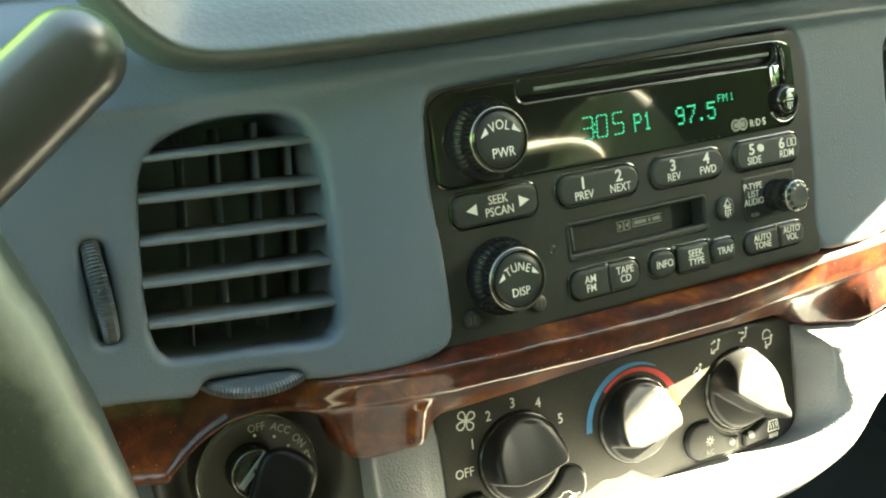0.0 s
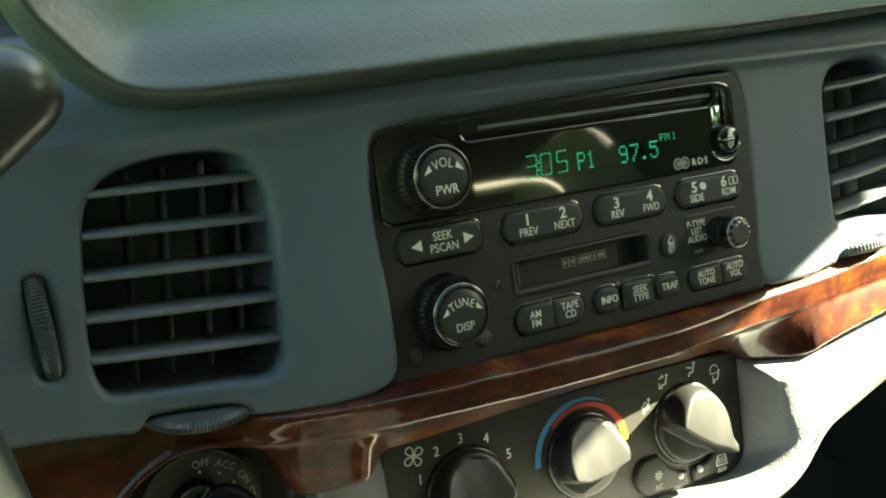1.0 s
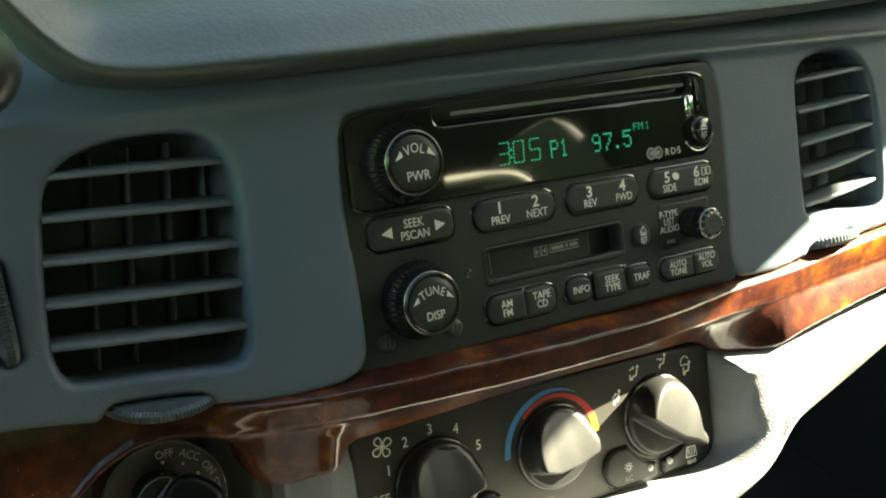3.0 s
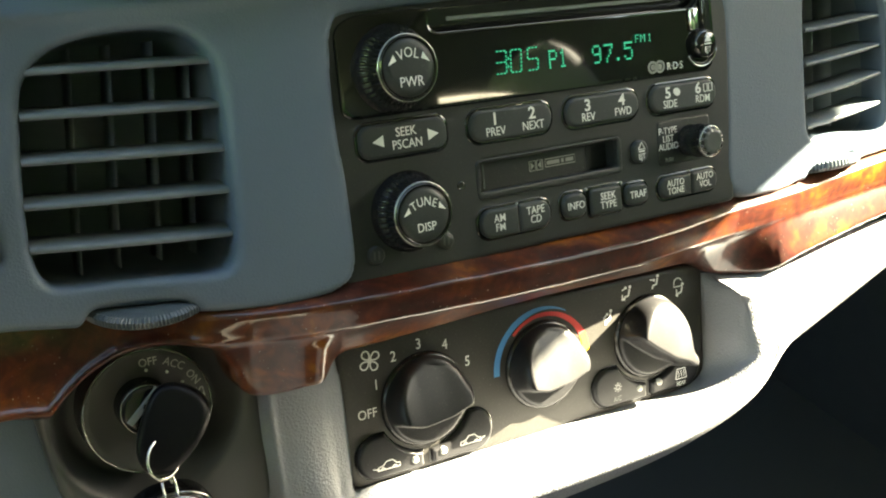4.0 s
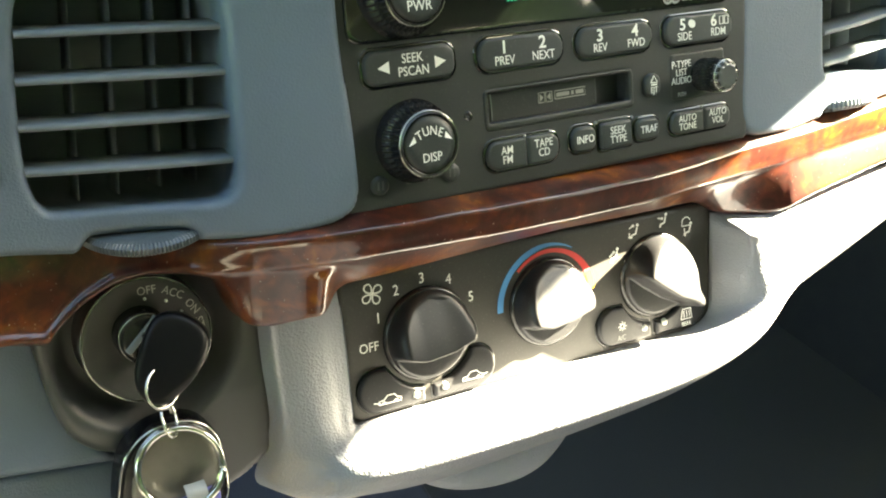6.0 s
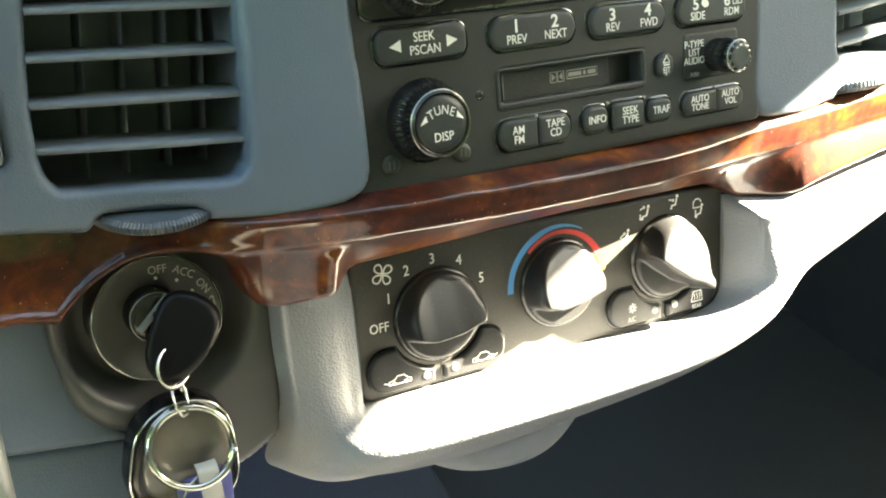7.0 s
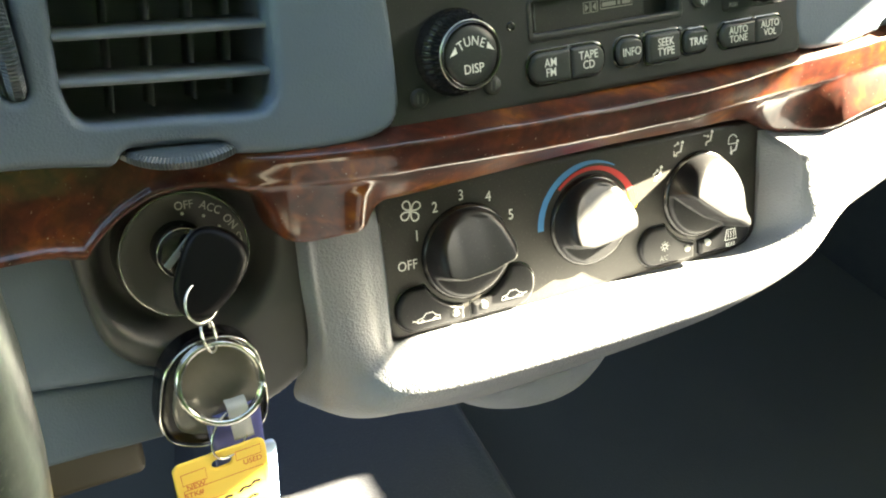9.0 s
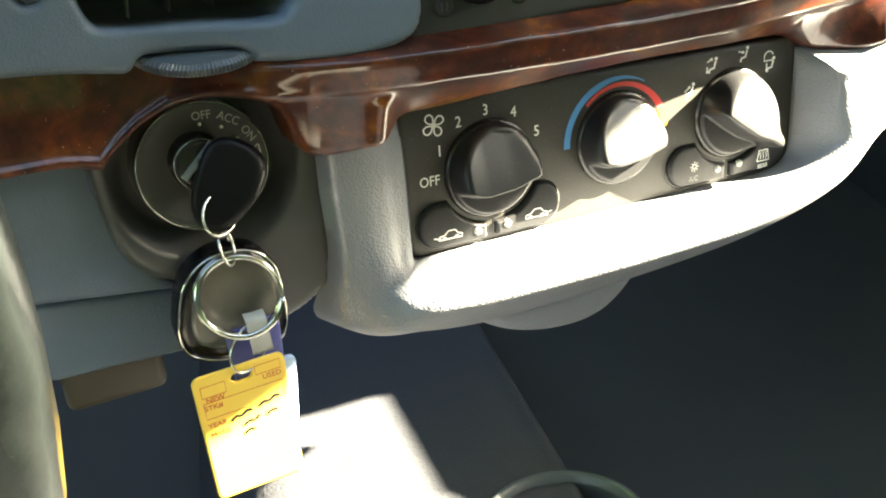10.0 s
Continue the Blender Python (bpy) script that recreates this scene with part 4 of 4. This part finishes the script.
def rotary(name, hub, angle, tip, tall, dip, rise, sink, label):
    """A round knob: a grip with a domed face fills most of the disc, ends in a crest with a steep drop behind it, and runs out into a blunt pointer."""
    a = radians(angle)
    ux, uz = math.cos(a), math.sin(a)
    R = 19.4

    def along(x, z):
        return (x - hub[0]) * ux + (z - hub[1]) * uz, -(x - hub[0]) * uz + (z - hub[1]) * ux

    def far(x, z):
        u, v = along(x, z)
        body = np.hypot(u, v) - R
        w = np.clip(u, 0, tip - 5.0)
        lobe = np.hypot(u - w, v + 2.0) - (9.5 - 4.2 * w / (tip - 5.0))
        k = 6.0
        h = np.clip(0.5 + 0.5 * (lobe - body) / k, 0, 1)
        return lobe * (1 - h) + body * h - k * h * (1 - h)

    def depth(x, z):
        u, v = along(x, z)
        crest = -dip + rise * ease((-u - 6) / 13) + 2.0 * ease((u - 4) / 14)
        ridge = tall - 1.4 * ease((-u - 14.0) / 6.0) - sink * (u + 4)
        face = np.maximum(ridge - 0.27 * (v - crest) - 0.003 * (v - crest) ** 2, 5.5)
        fall = ease((crest + 0.5 - v) / 3.6)
        high = face * (1 - fall) + 4.6 * fall
        inward = np.clip(-far(x, z) / (1.8 + 2.4 * (1 - fall)), 0, 1)
        return -(3.2 + (high - 3.2) * np.sqrt(1 - (1 - inward) ** 2))

    k = part(name, lathe(name, [(15.5, -2.6), (19.2, -2.4), (20.2, -1.7), (20.6, 0)], 64, at=(hub[0], 0, hub[1])), BARREL, climate, label)
    part("grip", moulding("grip", far, depth, (hub[0] - 28, hub[0] + 28, hub[1] - 28, hub[1] + 28), 0.4, 2.4, 12), KNOB, k)
    return k


rotary("fan_knob", HUBS[0], 2, 20.0, 14.0, 7.0, 3.5, 0.14, "black fan knob in the shade")
rotary("temperature_knob", HUBS[1], 3, 20.5, 14.5, 7.5, 3.5, 0.14, "black temperature knob, its face in full sun")
rotary("mode_knob", HUBS[2], -34, 25.5, 17.8, 5.5, 0.5, 0.03, "black air mode knob, half in sun")
for text, x, z, s in (("OFF", -91.0, 0.2, 4.0), ("1", -85.9, 11.7, 4.4), ("2", -77.1, 21.9, 4.4), ("3", -65.0, 24.8, 4.4), ("4", -52.4, 21.9, 4.4), ("5", -42.0, 12.2, 4.4)):
    lettering("legend", text, x, z, -0.1, s, LEGEND, climate, 0.88)
fan = []
for k in range(4):
    a = math.pi / 2 * k + 0.3
    c, s = math.cos(a), math.sin(a)
    loop = [(0.5, 0.1), (1.5, 1.7), (3.2, 2.5), (4.6, 1.5), (4.4, -0.2), (2.6, -0.7), (0.5, 0.1)]
    fan.append(stroke([(-87.8 + p * c - q * s, 22.6 + p * s + q * c) for p, q in spline(loop, 4)], 0.55))
part("fan_icon", bars("fan_icon", fan, -0.05), LEGEND, climate)


def band(hub, a0, a1, inside, outside, n=40):
    """A printed band round a knob; inside and outside: its radii at its start and its end."""
    out = [[(hub[0] + r * math.cos(q), hub[1] + r * math.sin(q)) for q, r in zip(np.radians(np.linspace(a0, a1, n)), np.interp(np.linspace(0, 1, n), *rr))] for rr in (outside, inside)]
    return out[0] + out[1][::-1]


part("cold_arc", bars("cold_arc", [band(HUBS[1], 181, 58, ((0, 0.55, 1), (23.6, 23.9, 26.2)), ((0, 1), (26.6, 26.6)))], -0.05), BLUE, climate, "blue printed arc")
part("warm_arc", bars("warm_arc", [band(HUBS[1], 133, 24, ((0, 1), (21.6, 22.8)), ((0, 0.55, 1), (22.9, 24.2, 26.2)))], -0.05), RED, climate, "red printed arc")
part("blend_arc", bars("blend_arc", [band(HUBS[1], 23, 2, ((0, 1), (22.8, 22.8)), ((0, 1), (26.2, 26.2)), 12)], -0.05), AMBER, climate, "yellow printed arc")


def seat_icon(x, z, arrows):
    out = [arc(x + 1.4, z + 2.6, 0.8, 0, 330, 10), stroke([(x + 1.2, z + 1.6), (x + 0.4, z - 1.4), (x - 1.8, z - 1.8), (x - 2.2, z - 3.4)], 0.9)]
    for dx, dz, ex, ez in arrows:
        out += [stroke([(x + dx, z + dz), (x + ex, z + ez)], 0.6), arc(x + ex, z + ez, 0.75, 0, 300, 6)]
    return out


for x, z, arrows in ((48.0, 26.0, [(-3.4, 1.6, -1.2, 2.6), (-3.4, -0.5, -3.2, -2.6)]), (65.4, 28.4, [(-3.6, 1.4, -1.0, 0.8)]), (81.0, 21.6, [(-2.6, 0.6, -2.4, -2.4)]), (36.0, 16.6, [(-3.2, -0.4, -0.8, 1.4)])):
    part("mode_icon", bars("mode_icon", seat_icon(x, z, arrows), -0.05), LEGEND, climate)
part("screen_icon", bars("screen_icon", [stroke(arc(79.4, 25.0, 2.6, 20, 160, 10) + [(76.8, 23.4), (82.0, 23.4)], 0.5)], -0.05), LEGEND, climate)

# ---------------- padded console round the climate panel ----------------
# lines that run down beside the panel, along under it and up its far side: edge at the panel, lip, nose, belly, hidden underside
INNER = [(-49.5, 29, -62), (-50.2, 25.6, -82), (-50.6, 25.0, -102), (-51, 24.8, -114), (-49.8, 25.4, -122), (-38, 26, -121.8), (-8, 26, -122.4), (50, 26, -123.5), (100, 26, -125), (130, 26, -125.5), (144, 26, -119), (147, 26, -98), (147, 26, -85), (147, 26, -77), (147, 29, -70)]
LIP = [(-56, 28.2, -62), (-56.5, 24.9, -82), (-57, 23.7, -103.5), (-57, 22.4, -118), (-54, 15.5, -125.4), (-39.5, 9.5, -123.2), (-8.5, 6, -123.2), (50, 4, -124.0), (100, 3, -124.6), (134, 4, -122.6), (152.5, 9.5, -114.5), (154.5, 10.5, -98), (155, 10.8, -85), (155, 11.5, -77), (155, 23, -70.5)]
NOSE = [(-66, 26.5, -62), (-67, 23.4, -83), (-67.5, 20.8, -106), (-65.5, 17, -125), (-59.5, 8, -133.2), (-42, 2, -133), (-9, -2, -133.6), (51, -5.5, -133.2), (102, -7.5, -130.4), (142, -6, -122.8), (166, 0.5, -112.2), (172, 4, -98.4), (173, 5, -85.6), (173, 6.8, -77.5), (174, 21, -71)]
BELLY = [(-77, 27, -62), (-78, 24.6, -84), (-78, 22.5, -110), (-75, 23, -134), (-66, 17, -145.5), (-45, 13, -147), (-11, 11, -148.5), (52, 8, -148), (104, 5, -144), (150, 3, -131), (180, 4, -111.5), (210, 5, -99.6), (245, 7, -89.5), (290, 12, -76.5), (318, 24, -64)]
UNDER = [(-83, 31, -62), (-84, 30, -86), (-84, 32, -114), (-88, 50, -142), (-76, 68, -160), (-55, 80, -174), (-12, 84, -186), (50, 84, -186), (110, 84, -180), (165, 72, -152), (215, 62, -138), (255, 57, -125), (290, 55, -112), (335, 52, -95), (342, 54, -78)]
net = []
for rows in zip(INNER, LIP, NOSE, BELLY, UNDER):
    i, p, r, q, o = (np.array(v, float) for v in rows)
    shelf = (i + p) / 2
    brow = (p + r) / 2 + 0.2 * ((p + r) / 2 - (shelf + q) / 2)
    chin = (r + q) / 2 + 0.1 * ((r + q) / 2 - (brow + o) / 2)
    net.append([i + (0, 14, 0), i + (0, 0.8, 0), i + (p - i) * 0.05, shelf, p, brow, r, chin, q, (q + o) / 2 + (0, -3, -2), o])
console = thing("console_bolster", label="pale grey padded console shelf, its ledge in full sun", category="console")
part("padding", loft("padding", smooth_net(net, 22, 20), flip=False), PADDED, console, "pale grey grained padding")
low = [[(x, y, z) for y, z in zip((62, 50, 44, 46, 60, 90), (-150, -164, -174, -183, -188, -190))] for x in (-24, -6, 20, 50, 76, 92)]
for k, row in enumerate(low):
    rise = (30, 9, 0, 0, 12, 30)[k]
    low[k] = [(x, y + rise * 0.6, z + rise) for x, y, z in row]
part("ashtray_front", loft("ashtray_front", smooth_net(low, 8, 6), flip=True), PADDED, console, "rounded grey ashtray front under the shelf")

# ---------------- lower panels beside the ignition ----------------
knee = thing("knee_panel", label="grey lower dash panels under the wood trim", category="panel")
part("upper_panel", moulding("upper_panel", poly_far(rounded([(-330, -45), (-330, -96), (-200, -103.5), (-139, -112.4), (-149, -101), (-156, -88), (-158.5, -45)], 2)), lambda x, z: 40 + 0.06 * (z + 60) + 0 * x, (-331, -134, -115, -44), 2.0, 1.5, 12), GREY, knee)
part("lower_panel", moulding("lower_panel", poly_far(rounded([(-330, -98), (-200, -105.2), (-135, -114.5), (-133, -136), (-140, -140), (-200, -137), (-330, -132)], [2, 2, 2, 5, 4, 4, 2])), lambda x, z: 43 + 0.10 * (z + 110) + 0 * x, (-331, -130, -142, -96), 1.5, 2.5, 30), GREY, knee)
box = thing("fuse_cover", label="dull brown plastic cover deep under the dash", category="cover")
part("cover", block("cover", -190, -148, 84, 110, -176, -152, 4), BROWN, box)

# ---------------- ignition ----------------
CX, CZ = -124.5, -66.0
ignition = thing("ignition_switch", label="black ignition lock in a dished housing", category="ignition")


def housing_depth(x, z):
    r = np.hypot(x - CX, z - CZ)
    return 31 + 12 * ease((37 - r) / 11) + 0.10 * np.maximum(-95 - z, 0) + 0.0016 * np.maximum(np.abs(x - CX) - 30, 0) ** 2


part("housing", moulding("housing", poly_far(np.concatenate([spline([(-164, -40), (-162.5, -64), (-159, -90), (-151, -103), (-139, -110), (-132, -122), (-126, -136), (-104, -136), (-90, -130.5), (-82.5, -124), (-80.2, -112), (-79.8, -80), (-79, -40)], 6, closed=False)])), housing_depth, (-166, -77, -140, -39), 1.3, 4.0, 30), HOUSING, ignition, "moulded black housing")
part("bezel", lathe("bezel", [(9.0, 33.6), (10.0, 33.0), (13.0, 32.4), (20.8, 30.2), (22.6, 29.4), (23.4, 29.8), (23.8, 31.2), (24.2, 36), (24.4, 48)], 80, at=(CX, 0, CZ)), BEZEL, ignition, "black conical bezel")
part("bezel_edge", tube("bezel_edge", ring_line((CX, 29.7, CZ), 23.2, (1, 0, 0), (0, 0, 1), 64), 0.4, 6, closed=True), RING, ignition)
part("lock_cylinder", lathe("lock_cylinder", [(0, 22.6), (7.4, 22.6), (9.2, 23.6), (9.8, 25.6), (10.0, 35)], 48, at=(CX - 1.8, 0, CZ + 2.6)), BARREL, ignition, "black lock cylinder")
part("cylinder_edge", tube("cylinder_edge", ring_line((CX - 1.8, 23.4, CZ + 2.6), 9.1, (1, 0, 0), (0, 0, 1), 48), 0.28, 6, closed=True), RING, ignition)
part("key_slot", block("key_slot", -1.2, 1.2, -0.6, 3.0, -8, 8, 0.4), DUCT, ignition, turn=Matrix.Translation((CX * 0.001 - 0.0028, 0.0222, CZ * 0.001 + 0.0045)) @ Matrix.Rotation(radians(48), 4, "Y"))
for text, x, z, turn in (("OFF", -122.1, -47.9, -2), ("ACC", -112.9, -50.7, -30), ("ON", -106.8, -57.4, -58), ("STA", -105.0, -65.2, -84)):
    lettering("legend", text, x, z, 29.5, 3.0, ENGRAVED, ignition, 0.9, 0.0, turn)
for x, z in ((-122.9, -51.1), (-115.6, -53.5), (-110.7, -58.7)):
    part("dot", lathe("dot", [(0, 0), (0.6, 0.1), (0.6, 0.6)], 12, at=(x, 30.4, z)), LEGEND, ignition)

# key in the lock
key = thing("ignition_key", label="car key with a black plastic bow, in the lock", category="key")
bow = poly_far(1.12 * spline([(-14.8, -2.5), (-11.8, -8.6), (0, -11.6), (11.0, -9.8), (14.8, -3.0), (13.4, 5.6), (7.5, 9.0), (-5, 6.6), (-11.6, 3.2)], 6))
part("bow", moulding("bow", bow, lambda x, z: -3.4 + 0.007 * (x * x + 0.6 * z * z), (-19, 19, -13, 12), 0.6, 2.8, 4.5), BOW, key, turn=Matrix.Translation((-0.1232, 0.0130, -0.0682)) @ Matrix.Rotation(radians(-50), 4, "Y") @ Matrix.Rotation(radians(-24), 4, "X"))
part("blade", block("blade", -2.6, 2.6, 0, 16, -0.9, 0.9, 0.3), STEEL, key, turn=Matrix.Translation((-0.1255, 0.014, -0.0625)) @ Matrix.Rotation(radians(38), 4, "Y"))

# ---------------- key ring and what hangs on it ----------------
def split_ring(name, c, r, u, v, wire, label, squash=1.0, turns=2.0):
    ob = thing(name, label=label, category="key ring", group="rings on the key")
    c, u, v = np.array(c, float), np.array(u, float), np.array(v, float)
    u, v = u / np.linalg.norm(u), v / np.linalg.norm(v)
    w = np.cross(u, v)
    line = [c + r * (math.cos(a) * u + squash * math.sin(a) * v) + w * wire * 1.9 * (a / (2 * math.pi) - turns / 2) for a in np.linspace(0, 2 * math.pi * turns, int(52 * turns))]
    part("wire", tube("wire", line, wire, 8), STEEL, ob)
    return ob


split_ring("key_ring", (-126.0, 9.5, -77.8), 7.0, (1, 0.55, -0.05), (0.05, 0.3, 1), 0.62, "small bright wire ring through the key", turns=1.0)
split_ring("key_ring", (-125.0, 12.5, -91.5), 6.3, (0.5, 1, 0.0), (-0.16, 0.15, 1), 0.55, "small bright wire link between two rings", turns=1.3)
split_ring("key_ring", (-124.0, 13.0, -110.8), 15.0, (1, -0.10, -0.24), (0.2, 0.12, 1), 1.3, "large bright split ring", squash=0.98)
split_ring("key_ring", (-124.6, 9.6, -130.0), 8.2, (1, 0.3, 0.25), (0.1, 0.1, 1), 0.5, "thin wire ring that carries the yellow tag", turns=1.2)

remote = thing("key_remote", label="black key remote with a smoky face and bright edge", category="key remote")
SHAPE = spline([(-146, -116), (-141.5, -103), (-131, -95.2), (-117, -95.6), (-108.5, -103), (-106, -116), (-106.5, -130), (-112, -137), (-124, -137), (-134, -137.5), (-144, -132.5), (-147, -125)], 6)
part("shell", moulding("shell", poly_far(SHAPE), lambda x, z: 18.5 + 0.05 * (-z - 115), (-149, -104, -140, -93), 1.0, 3.4, 9), FOB, remote)
part("face", moulding("face", poly_far((SHAPE - SHAPE.mean(0)) * 0.80 + SHAPE.mean(0) + np.array((1.0, 1.0))), lambda x, z: 17.8 + 0.05 * (-z - 115), (-149, -104, -140, -93), 1.0, 1.0, 2), FOBFACE, remote)
part("bright_edge", tube("bright_edge", [(x, 18.9 + 0.05 * (-z - 115), z) for x, z in (SHAPE - SHAPE.mean(0)) * 0.97 + SHAPE.mean(0)], 0.45, 6, closed=True), CHROME, remote)
blue = thing("blue_tag", label="dark blue plastic tag with a pale card edge", category="tag")
part("plate", moulding("plate", poly_far(rounded([(-131, -126), (-110.5, -123.5), (-111.5, -150), (-130, -150)], 3)), flat(15.5), (-132, -108, -152, -122), 1.0, 0.8, 2.5), VIOLET, blue)
part("card", moulding("card", poly_far(rounded([(-128, -143), (-106.5, -142), (-109.5, -171), (-129, -172)], 3)), flat(16.8), (-131, -105, -174, -140), 1.0, 0.5, 1.5), PALE, blue)
strap = thing("clear_strap", label="short clear plastic strap looped on the big ring", category="strap")
rows = [[(x, 9.5 + y, z) for x in (-124.2 + dx, -116.6 + dx)] for z, y, dx in ((-118, 3.0, 0.0), (-120, -0.5, 0.0), (-126, -0.2, 0.3), (-134, 1.2, 1.0))]
fine = smooth_net([[p, ((p[0] + q[0]) / 2, p[1] - 0.3, p[2]), q] for p, q in rows], 5, 3)
part("band", loft("band", np.concatenate([fine, fine[::-1] + np.array((0, 0.7, 0))])), STRAP, strap)

tag = thing("dealer_tag", label="yellow card tag with red print and black handwriting", category="tag")
TAGWAY = Matrix.Translation((-0.1300, 0.0080, -0.1355)) @ Matrix.Rotation(radians(9.5), 4, "X") @ Matrix.Rotation(radians(-2.0), 4, "Y")
tag.matrix_world = G @ TAGWAY
card = cut(box_far(-17.6, 17.0, -60, 0.6, 3.2), box_far(-3.6, 4.0, -6.4, -2.6, 1.8))
part("card", moulding("card", card, flat(0.0), (-19, 18, -61, 2), 0.9, 0.25, 0.7), YELLOW, tag)
ink = [stroke(q, 0.32) for q in ([(-15, -4), (-6, -4), (-6, -9), (-15, -9), (-15, -4)], [(5.5, -2), (15, -2), (15, -6), (5.5, -6), (5.5, -2)], [(-15, -11.6), (15, -11.6), (15, -19), (-15, -19), (-15, -11.6)])]
part("form_lines", bars("form_lines", ink, -0.02, 0.05), INK, tag)
for text, x, z in (("NEW", -10.4, -10.6), ("USED", 11.4, -8.0), ("STK#", -11.6, -14.0), ("YEAR", -11.6, -22.4), ("MAKE", -11.0, -26.6)):
    lettering("legend", text, x, z, -0.1, 2.2, INK, tag, 0.95, 0.01)
scrawl = [[(x0 + 2.1 * k, z0 + 0.55 * k + (0.9 if k % 2 else -0.9) * (0.6 + 0.4 * math.sin(3.1 * k + x0))) for k in range(n)] for x0, z0, n in ((-6.5, -22.8, 5), (4.6, -20.4, 5), (-2.0, -27.0, 4), (7.0, -25.0, 3), (-2.4, -31.0, 3))]
part("handwriting", bars("handwriting", [stroke(spline(q, 4, closed=False), 1.1) for q in scrawl], -0.12, 0.1), PEN, tag)

# ---------------- column lever and steering wheel ----------------
lever = thing("column_lever", label="grey rounded end of a column lever", category="lever")
tip, way = np.array((-170.5, -62, 89.0)), np.array((-0.78, -0.06, -0.58))
way /= np.linalg.norm(way)
for name, steps in (("grip", np.linspace(0, 150, 18)), ("end_cap", -12.898 * np.cos(np.linspace(0, math.pi / 2, 14)))):
    radii = [math.sqrt(max(0.05, 12.9**2 - s * s)) if s < 0 else 12.9 + 0.01 * s for s in steps]
    part(name, tube(name, [tip + way * s for s in steps], radii, 32, caps=False), LEVER, lever, "rounded end" if name == "end_cap" else "")
wheel = thing("steering_wheel", at=(-390.4, -157.1, -7.3), turn=(11.6, 0, -7.8), label="dark leather steering wheel, a pale sheen painted on its worn sunlit rim", category="steering wheel")
part("rim", tube("rim", ring_line((0, 0, 0), 193, (1, 0, 0), (0, 0, 1), 96), 14.5, 24, closed=True), SHEEN, wheel)
part("hub", lathe("hub", [(0, 6), (50, 8), (72, 16), (80, 34), (60, 90), (40, 180)], 48), RIM, wheel)
for a in (168, 192, 270):
    c, s = math.cos(radians(a)), math.sin(radians(a))
    part("spoke", tube("spoke", [(60 * c, 30, 60 * s), (110 * c, 18, 110 * s), (184 * c, 2, 184 * s)], (18, 14, 11), 16), RIM, wheel)

# ---------------- footwell ----------------
tunnel = [[lean((x + 0.22 * (y - 89), y, z)) * 1000 for x, z in ((-190, -540), (-180, -420), (-140, -318), (-70, -300), (-10, -298), (36, -300), (54, -308), (64, -400), (68, -540))] for y in (-250, 0, 200, 420, 640)]
t = part("tunnel", loft("tunnel", smooth_net([[tuple(p) for p in r] for r in tunnel], 4, 6)), CARPET, None)
tagged(t, "navy carpet over the transmission tunnel", "carpet", kind="structure")
cup = thing("cup_holder", at=(22, 42, -331), label="rounded grey cup holder edge on the carpet", category="cup holder")


def turned(rows):
    return [[(r * math.cos(a), r * math.sin(a), z) for a in np.linspace(0, 2 * math.pi, 48, endpoint=False)] for r, z in rows]


part("cup", loft("cup", turned([(2, -30), (28, -28), (33, -10), (36, 18), (38.6, 33.2)]), closed_rows=True, flip=True), CUPPY, cup)
part("rim", loft("rim", turned([(38, 32.6), (39.2, 36.6), (41.2, 38.2), (43.4, 36.4), (44.8, 29), (45.5, -10), (45, -30)]), closed_rows=True, flip=True), CUPPY, cup, "rounded rim")
seat = thing("driver_seat", leaned=False, label="grey cloth front seat", category="seat")
part("seat_back", block("seat_back", -640, -140, -1000, -820, -260, 420, 60, 5), CLOTH, seat)
part("cushion", block("cushion", -640, -140, -860, -380, -420, -240, 60, 5), CLOTH, seat)
passenger = thing("passenger_seat", leaned=False, label="grey cloth passenger seat with a tapered back", category="seat")
rows = [[(575 + w * u, -700 - d * 0.9, z) for u, d in ((-1, 60), (-0.92, 10), (-0.6, -8), (0, -12), (0.6, -8), (0.92, 10), (1, 60), (0.6, 110), (-0.6, 110))] for z, w in ((-420, 170), (-200, 175), (0, 168), (120, 140), (190, 110), (235, 80), (262, 48), (272, 10))]
part("seat_back", loft("seat_back", smooth_net(rows, 5, 4), closed_rows=True), PALECLOTH, passenger)
part("cushion", block("cushion", 380, 740, -700, -330, -470, -300, 60, 5), CLOTH, passenger)
# added unseen strap: its mirror image draws the pale curve on the display
belt = thing("mirrored_strap", leaned=False, label="unseen pale strap added for the curve mirrored in the display", category="seat belt")
path = spline([(355, -640, 196), (415, -655, 199), (463, -660, 196), (487, -662, 187), (501, -664, 169), (507, -668, 112)], 6, closed=False)
part("strap", loft("strap", [[(x, y, z + 7), (x, y - 1.5, z + 7), (x, y - 1.5, z - 7), (x, y, z - 7)] for x, y, z in path], closed_rows=True), BELT, belt)
